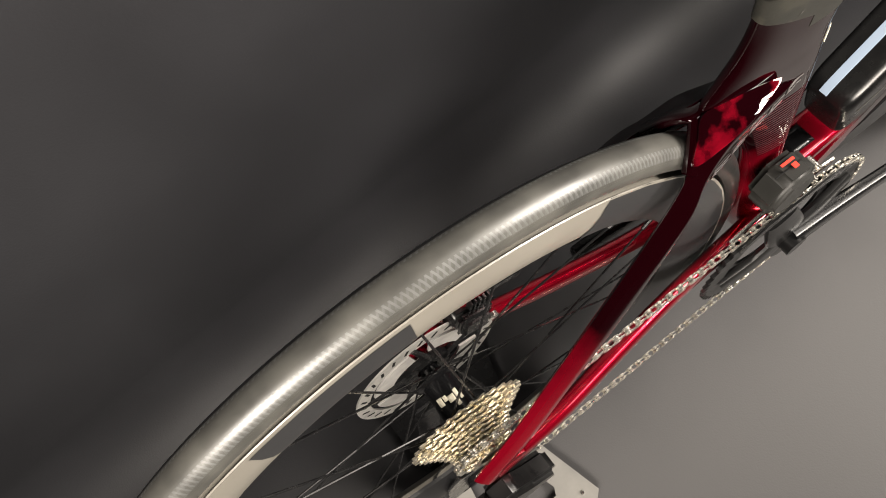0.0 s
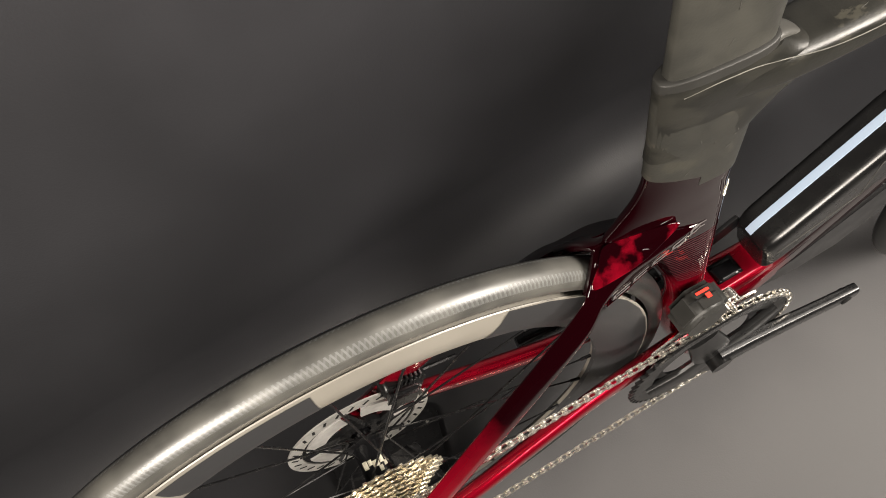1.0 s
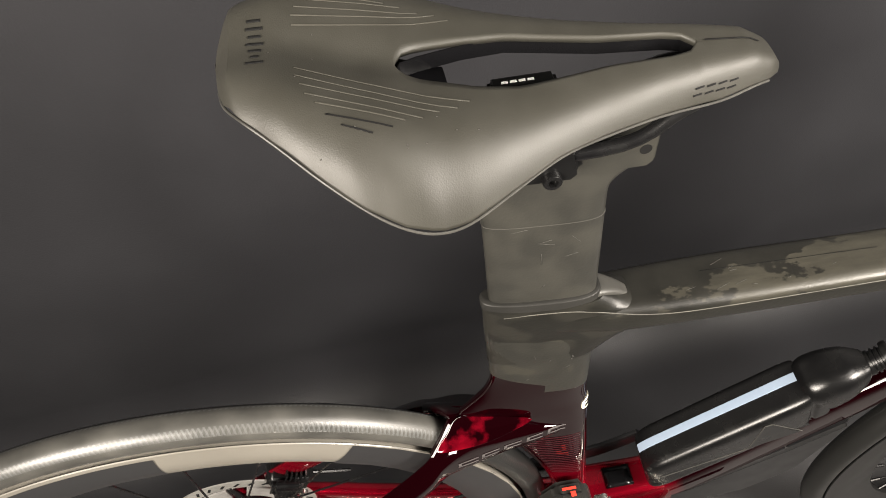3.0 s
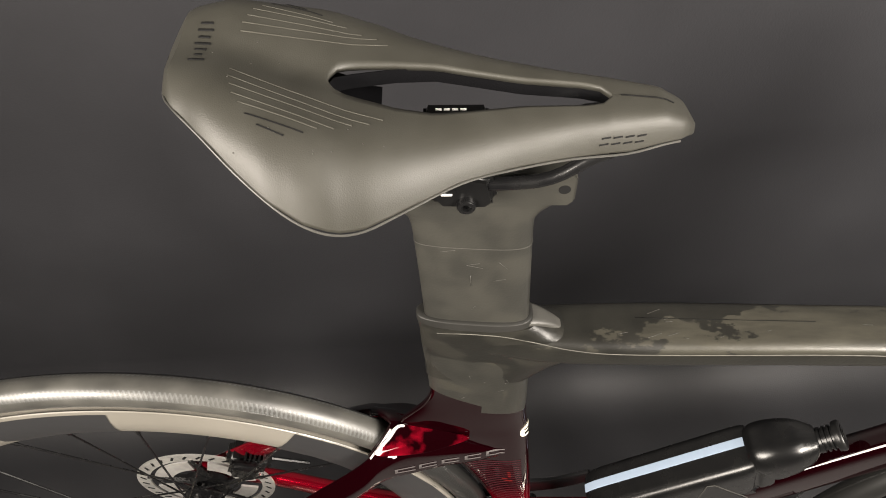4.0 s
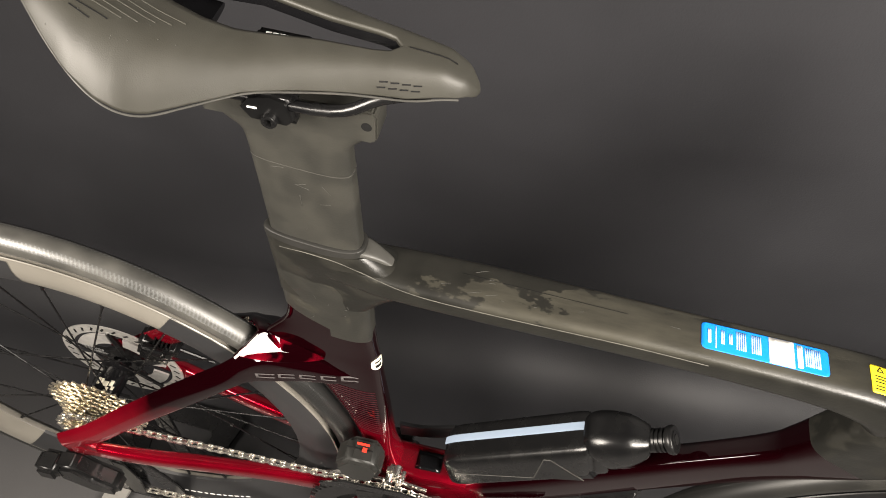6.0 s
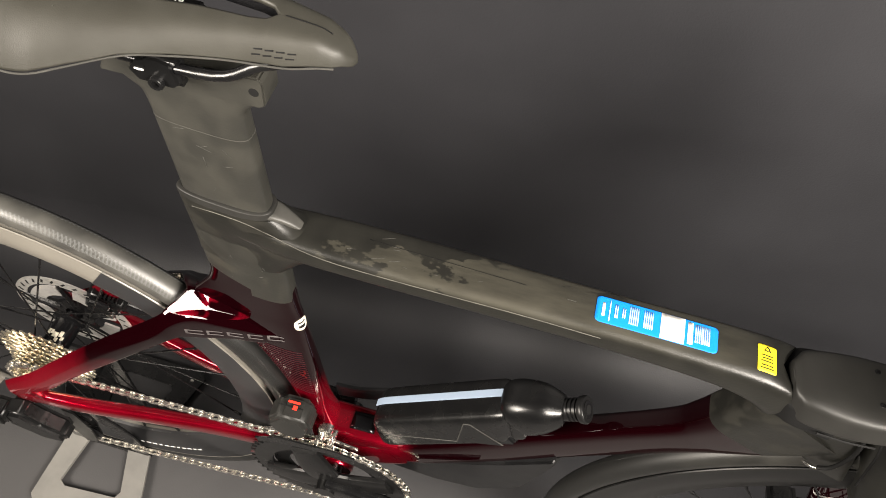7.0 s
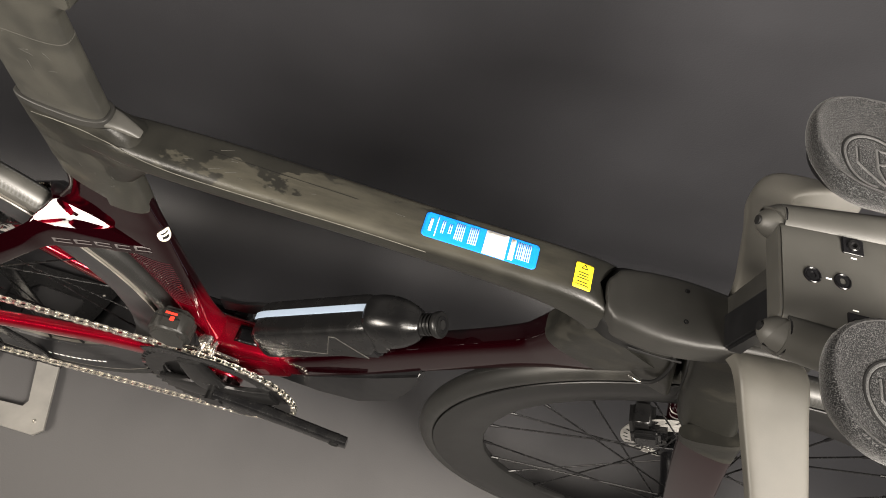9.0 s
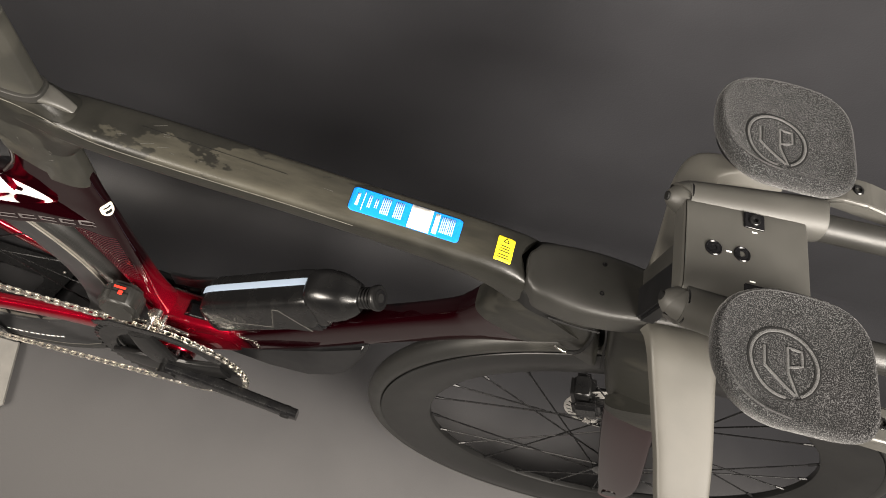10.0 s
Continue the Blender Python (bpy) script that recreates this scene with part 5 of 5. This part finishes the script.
def stand():
    s = thing("bicycle_stand", "steel floor stand holding the bicycle by its rear wheel", "stand")
    for k in (-1, 1):
        outer = [(-0.088, 0.128), (-0.08, 0.138), (0.075, 0.138), (0.088, 0.126), (0.058, 0.018), (0.02, 0.018), (0.043, 0.09), (0.038, 0.1), (-0.045, 0.104), (-0.056, 0.096), (-0.045, 0.018), (-0.082, 0.018)]
        bm = bmesh.new()
        f = bm.faces.new([bm.verts.new((x, k * y, 0.009)) for x, y in outer])
        out = bmesh.ops.extrude_face_region(bm, geom=[f])
        bmesh.ops.translate(bm, verts=[v for v in out["geom"] if isinstance(v, bmesh.types.BMVert)], vec=(0, 0, 0.006))
        # far loop is black: the shade on that side is put into its colour
        part("foot_plate", bm, STAND if k < 0 else BLACK, s, "bare steel foot loop flat on the floor", smooth=False)
        for x in (0.045, -0.06):
            part("upright", sweep([(x, k * 0.022, 0.006, 0.03, 0.005), (x * 0.9, k * 0.024, 0.1, 0.03, 0.005), (x * 0.45, k * 0.04, 0.24, 0.028, 0.005)], 5, 12, 4, (0, 1, 0)), BLACK, s, "black upright")
        part("rubber_foot", box(0.07, k * 0.125, 0.0045, 0.014, 0.014, 0.009, 0.001), INK, s)
        part("rubber_foot", box(-0.075, k * 0.125, 0.0045, 0.014, 0.014, 0.009, 0.001), INK, s)
        part("foot_screw", hex_bolt(0.0028, 0.0015), STEEL, s, place=Matrix.Translation((0.068, k * 0.117, 0.015)))
    part("wheel_cradle", box(0.0, 0, 0.012, 0.12, 0.05, 0.02, 0.004), BLACK, s)
    return s


stand()


# ---- prints and decals ----
def prints():
    tt = solid(TOP_TUBE)
    down, X, Y, Z = (0, 0, -1), (1, 0, 0), (0, 1, 0), (0, 0, 1)
    print_on("blue_sticker", tt, (0.66, -0.0015, 0.76), X, Y, (0.097, 0.0235), down, BLUE, TOP_TUBE, 0.0004, "blue rounded warranty sticker with small white print", 32, 0.0035)
    for x, n, length in ((0.6285, 2, 0.012), (0.6345, 2, 0.009), (0.6425, 5, 0.016), (0.654, 5, 0.016), (0.694, 4, 0.016), (0.7, 4, 0.016)):
        for k in range(n):
            print_on("print_bar", tt, (x + (k - n / 2) * 0.0016, -0.0005, 0.76), X, Y, (0.0008, length), down, PALE_PRINT, TOP_TUBE, 0.0007, "", 3)
    print_on("print_bar", tt, (0.6175, -0.0015, 0.76), X, Y, (0.0022, 0.012), down, WHITE, TOP_TUBE, 0.0007, "", 3)
    print_on("print_line", tt, (0.6225, -0.0015, 0.76), X, Y, (0.0006, 0.019), down, WHITE, TOP_TUBE, 0.0007, "", 3)
    print_on("white_field", tt, (0.6725, -0.0015, 0.76), X, Y, (0.019, 0.0225), down, WHITE, TOP_TUBE, 0.0007, "plain white square on the sticker", 4)
    print_on("white_field", tt, (0.6865, -0.0015, 0.76), X, Y, (0.004, 0.0195), down, WHITE, TOP_TUBE, 0.0007, "", 3)
    print_on("yellow_sticker", tt, (0.7485, -0.0035, 0.76), X, Y, (0.0155, 0.0235), down, YELLOW, TOP_TUBE, 0.0004, "yellow warning sticker", 16, 0.0012)
    for y, w in ((-0.012, 0.011), (-0.0095, 0.009), (-0.006, 0.01), (-0.0035, 0.008), (-0.001, 0.009)):
        print_on("print_bar", tt, (0.7485, y, 0.76), X, Y, (w, 0.0007), down, INK, TOP_TUBE, 0.0007, "", 2)
    for a, b in (((0.746, 0.003), (0.751, 0.003)), ((0.746, 0.003), (0.7485, 0.0068)), ((0.751, 0.003), (0.7485, 0.0068))):
        c = ((a[0] + b[0]) / 2, (a[1] + b[1]) / 2, 0.76)
        v = (b[0] - a[0], b[1] - a[1], 0)
        print_on("warning_triangle", tt, c, v, (-v[1], v[0], 0), (0.005, 0.0006), down, INK, TOP_TUBE, 0.0007, "", 2)
    print_on("crease", tt, (0.49, 0.003, 0.78), (1, -0.03, 0), (0.03, 1, 0), (0.13, 0.00025), down, INK, TOP_TUBE, 0.0003, "", 10)
    side = solid(SEAT_TUBE, *[o for o in bike.children if o.name.startswith("seatstay")])
    for k, w in enumerate((0.0185, 0.016, 0.016, 0.015, 0.017)):
        x = 0.25 + 0.0205 * k
        z = 0.562 + 0.0012 * k
        print_on("lettering_bar", side, (x, 0, z + 0.0036), X, Z, (w, 0.0015), Y, GREYINK, SEAT_TUBE, 0.0005, "", 4)
        print_on("lettering_bar", side, (x, 0, z - 0.0036), X, Z, (w, 0.0015), Y, GREYINK, SEAT_TUBE, 0.0005, "", 4)
        print_on("lettering_bar", side, (x - w * 0.42, 0, z), X, Z, (0.0026, 0.0058), Y, GREYINK, SEAT_TUBE, 0.0005, "", 3)
    only = solid(SEAT_TUBE)
    for k in range(20):
        z = 0.543 - 0.0048 * k
        x0, x1 = 0.302 + 0.036 * (0.543 - z) / 0.095, 0.357 + 0.01 * (0.543 - z) / 0.095
        print_on("rib", only, ((x0 + x1) / 2, 0, z), X, Z, (x1 - x0, 0.0013), Y, RIBBED, SEAT_TUBE, 0.0003, "", 6)
    seat = solid(SEAT_TUBE)
    way = Vector((-1, 0.75, -0.2))
    print_on("oval_sticker", seat, (0.36, -0.006, 0.598), (0.6, 0.8, 0), Z, (0.014, 0.019), way, CREAM, SEAT_TUBE, 0.0005, "cream oval frame sticker", 16, 0.0068)
    print_on("print_bar", seat, (0.36, -0.006, 0.602), (0.6, 0.8, 0), Z, (0.008, 0.002), way, INK, SEAT_TUBE, 0.0009, "", 3)
    print_on("print_bar", seat, (0.36, -0.006, 0.595), (0.6, 0.8, 0), Z, (0.007, 0.004), way, INK, SEAT_TUBE, 0.0009, "", 3)
    # saddle
    top = solid(SADDLE_TOP)
    starts = [(0.182, 0.008), (0.182, 0.014), (0.184, 0.02), (0.186, 0.026), (0.19, 0.031), (0.194, 0.037), (0.2, 0.042)]
    ends = [(0.258, 0.027), (0.252, 0.031), (0.244, 0.033), (0.236, 0.037), (0.228, 0.039), (0.222, 0.043), (0.213, 0.046)]
    for s in (-1, 1):
        for k, (a, b) in enumerate(zip(starts, ends)):
            a, b = Vector((a[0], s * a[1] + 0.007 * (s + 1), 0)), Vector((b[0], s * b[1] + 0.002 * (s + 1), 0))
            v = b - a
            a.x, b.x = tail(a.x), tail(b.x)
            v = b - a
            print_on("ridge_line", top, (a + b) / 2 + Vector((0, 0, 1)), v, (-v.y, v.x, 0), (v.length, 0.0007), down, INK if k > 4 else RIDGE_GLINT, SADDLE_TOP, 0.0003, "", 8)
    for k, h in enumerate((0.006, 0.0075, 0.0055, 0.0075, 0.0055, 0.0035, 0.0075)):
        print_on("lettering_bar", top, (0.1695, 0.025 - 0.0048 * k, 1.0), Y, X, (0.0016, h), down, INK, SADDLE_TOP, 0.0003, "", 3)
    for k in range(4):
        print_on("lettering_bar", top, (0.367 + 0.0062 * k, 0, 0.9612 - 0.0006 * k), X, Z, (0.0046, 0.0008), Y, INK, SADDLE_TOP, 0.0003, "", 3)
        print_on("lettering_bar", top, (0.366 + 0.0062 * k, 0, 0.9582 - 0.0006 * k), X, Z, (0.0046, 0.0008), Y, INK, SADDLE_TOP, 0.0003, "", 3)
    print_on("nose_line", top, (0.39, 0.0, 1.0), X, Y, (0.028, 0.0007), down, INK, SADDLE_TOP, 0.0005, "", 6)
    # wheel decals
    w = 0.0145
    band = [(0.309, -w), (0.296, -w - 0.0008), (0.284, -w + 0.0002), (0.272, -w + 0.003), (0.2625, -w + 0.0075), (0.2575, -0.0045), (0.2558, -0.0005)]
    for a0, a1 in ((89, 112), (-128, 60), (150, 182)):
        rings = []
        for i in range(25):
            a = radians(a0 + (a1 - a0) * i / 24)
            wide = [(0.3142, -w + 0.0008)] + band if a0 < 0 else band
            rings.append([Vector((r * math.cos(a + 0.25 * (0.31 - r) * (1 if i == 24 else 0)), y - 0.0005, 0.339 + r * math.sin(a))) for r, y in wide])
        part("rim_decal", loft(rings, False, False), DECAL, REAR, "matt black rim decal")
    for k in range(11):
        a = radians(-79 + 2.3 * k)
        part("print_bar", box(0, 0, 0, 0.0075 if k % 3 else 0.005, 0.0005, 0.0028, 0), WHITE, REAR, smooth=False, place=Matrix.Translation((0.286 * math.cos(a), -0.0153, 0.339 + 0.286 * math.sin(a))) @ Matrix.Rotation(-(a + math.pi / 2), 4, "Y"))
    hub = [o for o in REAR.children if o.name.startswith("hub")][0]
    ht = solid(hub)
    for x, y, ww, hh in ((-0.010, 0.008, 0.005, 0.009), (-0.004, 0.009, 0.004, 0.006), (0.002, 0.006, 0.007, 0.007), (0.009, 0.008, 0.004, 0.008), (0.006, -0.001, 0.004, 0.006), (0.012, 0.002, 0.003, 0.005)):
        print_on("print_bar", ht, (x * 0.9, y, 0.356), X, Y, (ww, hh), (0, 0.35, -1), CREAM, REAR, 0.0004, "", 3)


prints()


def wear():
    """Small scratches and dust specks on the post, mast and saddle."""
    rng = random.Random(11)
    post = bpy.data.objects["seatpost"]
    flank = solid(post)
    Y, Z = (0, 1, 0), (0, 0, 1)
    for k in range(7):
        v = Vector((rng.uniform(-0.3, 1), 0, rng.uniform(-0.2, 0.3))).normalized()
        at = (rng.uniform(0.285, 0.325), 0, rng.uniform(0.79, 0.87))
        print_on("scratch", flank, at, v, (-v.z, 0, v.x), (rng.uniform(0.003, 0.013), 0.00025), Y, SCRATCH, post, 0.0002, "", 3)
    mast = bpy.data.objects["seat_mast"]
    flank = solid(mast)
    for k in range(6):
        v = Vector((rng.uniform(-1, 1), 0, rng.uniform(-1, 1))).normalized()
        print_on("scratch", flank, (rng.uniform(0.287, 0.335), 0, rng.uniform(0.665, 0.705)), v, (-v.z, 0, v.x), (rng.uniform(0.001, 0.005), 0.0004), Y, SCRATCH, mast, 0.0002, "", 2)
    flank = solid(SADDLE_TOP)
    for k in range(14):
        at = (rng.uniform(0.17, 0.26), rng.uniform(-0.06, 0.02), 1.0)
        print_on("dust_speck", flank, at, (1, 0, 0), Y, (0.0006, 0.0005), (0, 0, -1), SCRATCH, SADDLE_TOP, 0.0002, "", 1)
    flank = solid(TOP_TUBE)
    for k in range(10):
        v = Vector((1, rng.uniform(-0.5, 0.5), 0)).normalized()
        print_on("scratch", flank, (rng.uniform(0.4, 0.6), rng.uniform(-0.014, 0.012), 0.78), v, (-v.y, v.x, 0), (rng.uniform(0.002, 0.012), 0.0003), (0, 0, -1), SCRATCH, TOP_TUBE, 0.0002, "", 3)


wear()


def edge_highlight():
    """A highlight painted as a pale line along the edge from mast to top tube."""
    tree = solid(*[o for o in bike.children if o.name in ("seat_mast", "mast_shoulder", "top_tube")])
    rows = []
    for x, z in ((0.281, 0.7635), (0.299, 0.7662), (0.314, 0.7663), (0.329, 0.7653), (0.349, 0.7600), (0.376, 0.7545), (0.405, 0.7515), (0.45, 0.751), (0.5, 0.751), (0.56, 0.751), (0.62, 0.749)):
        at = tree.ray_cast(Vector((x, -0.5, z)), Vector((0, 1, 0)))[0]
        if at:
            rows.append((at.x, at.y, at.z, 0.0008, 0.0008))
    part("edge_highlight", sweep(rows, 2, 8, 4), WORN_AND_LIT, bpy.data.objects["mast_shoulder"], "pale painted highlight along the carbon edge")


edge_highlight()


def scuffs():
    """Pale scratches on the backdrop."""
    back = bpy.data.objects["backdrop"]
    for x, z, length, lean in ((0.907, 0.36, 0.042, 0.05), (0.911, 0.352, 0.03, 0.04), (0.872, 0.362, 0.012, 0.05), (0.876, 0.36, 0.008, 0.1), (0.952, 0.345, 0.01, 0.4), (0.93, 0.33, 0.016, 0.9), (0.62, 0.373, 0.014, 0.1), (-0.16, 0.585, 0.004, 0.5), (0.65, 0.5, 0.006, 0.3)):
        y = 0.362 + x * math.tan(WALL_TURN) - 0.0012
        part("scuff", box(0, 0, 0, 0.0005, 0.0006, length, 0), STAND, back, smooth=False, place=Matrix.Translation((x, y, z)) @ Matrix.Rotation(WALL_TURN, 4, "Z") @ Matrix.Rotation(lean, 4, "Y"))


scuffs()
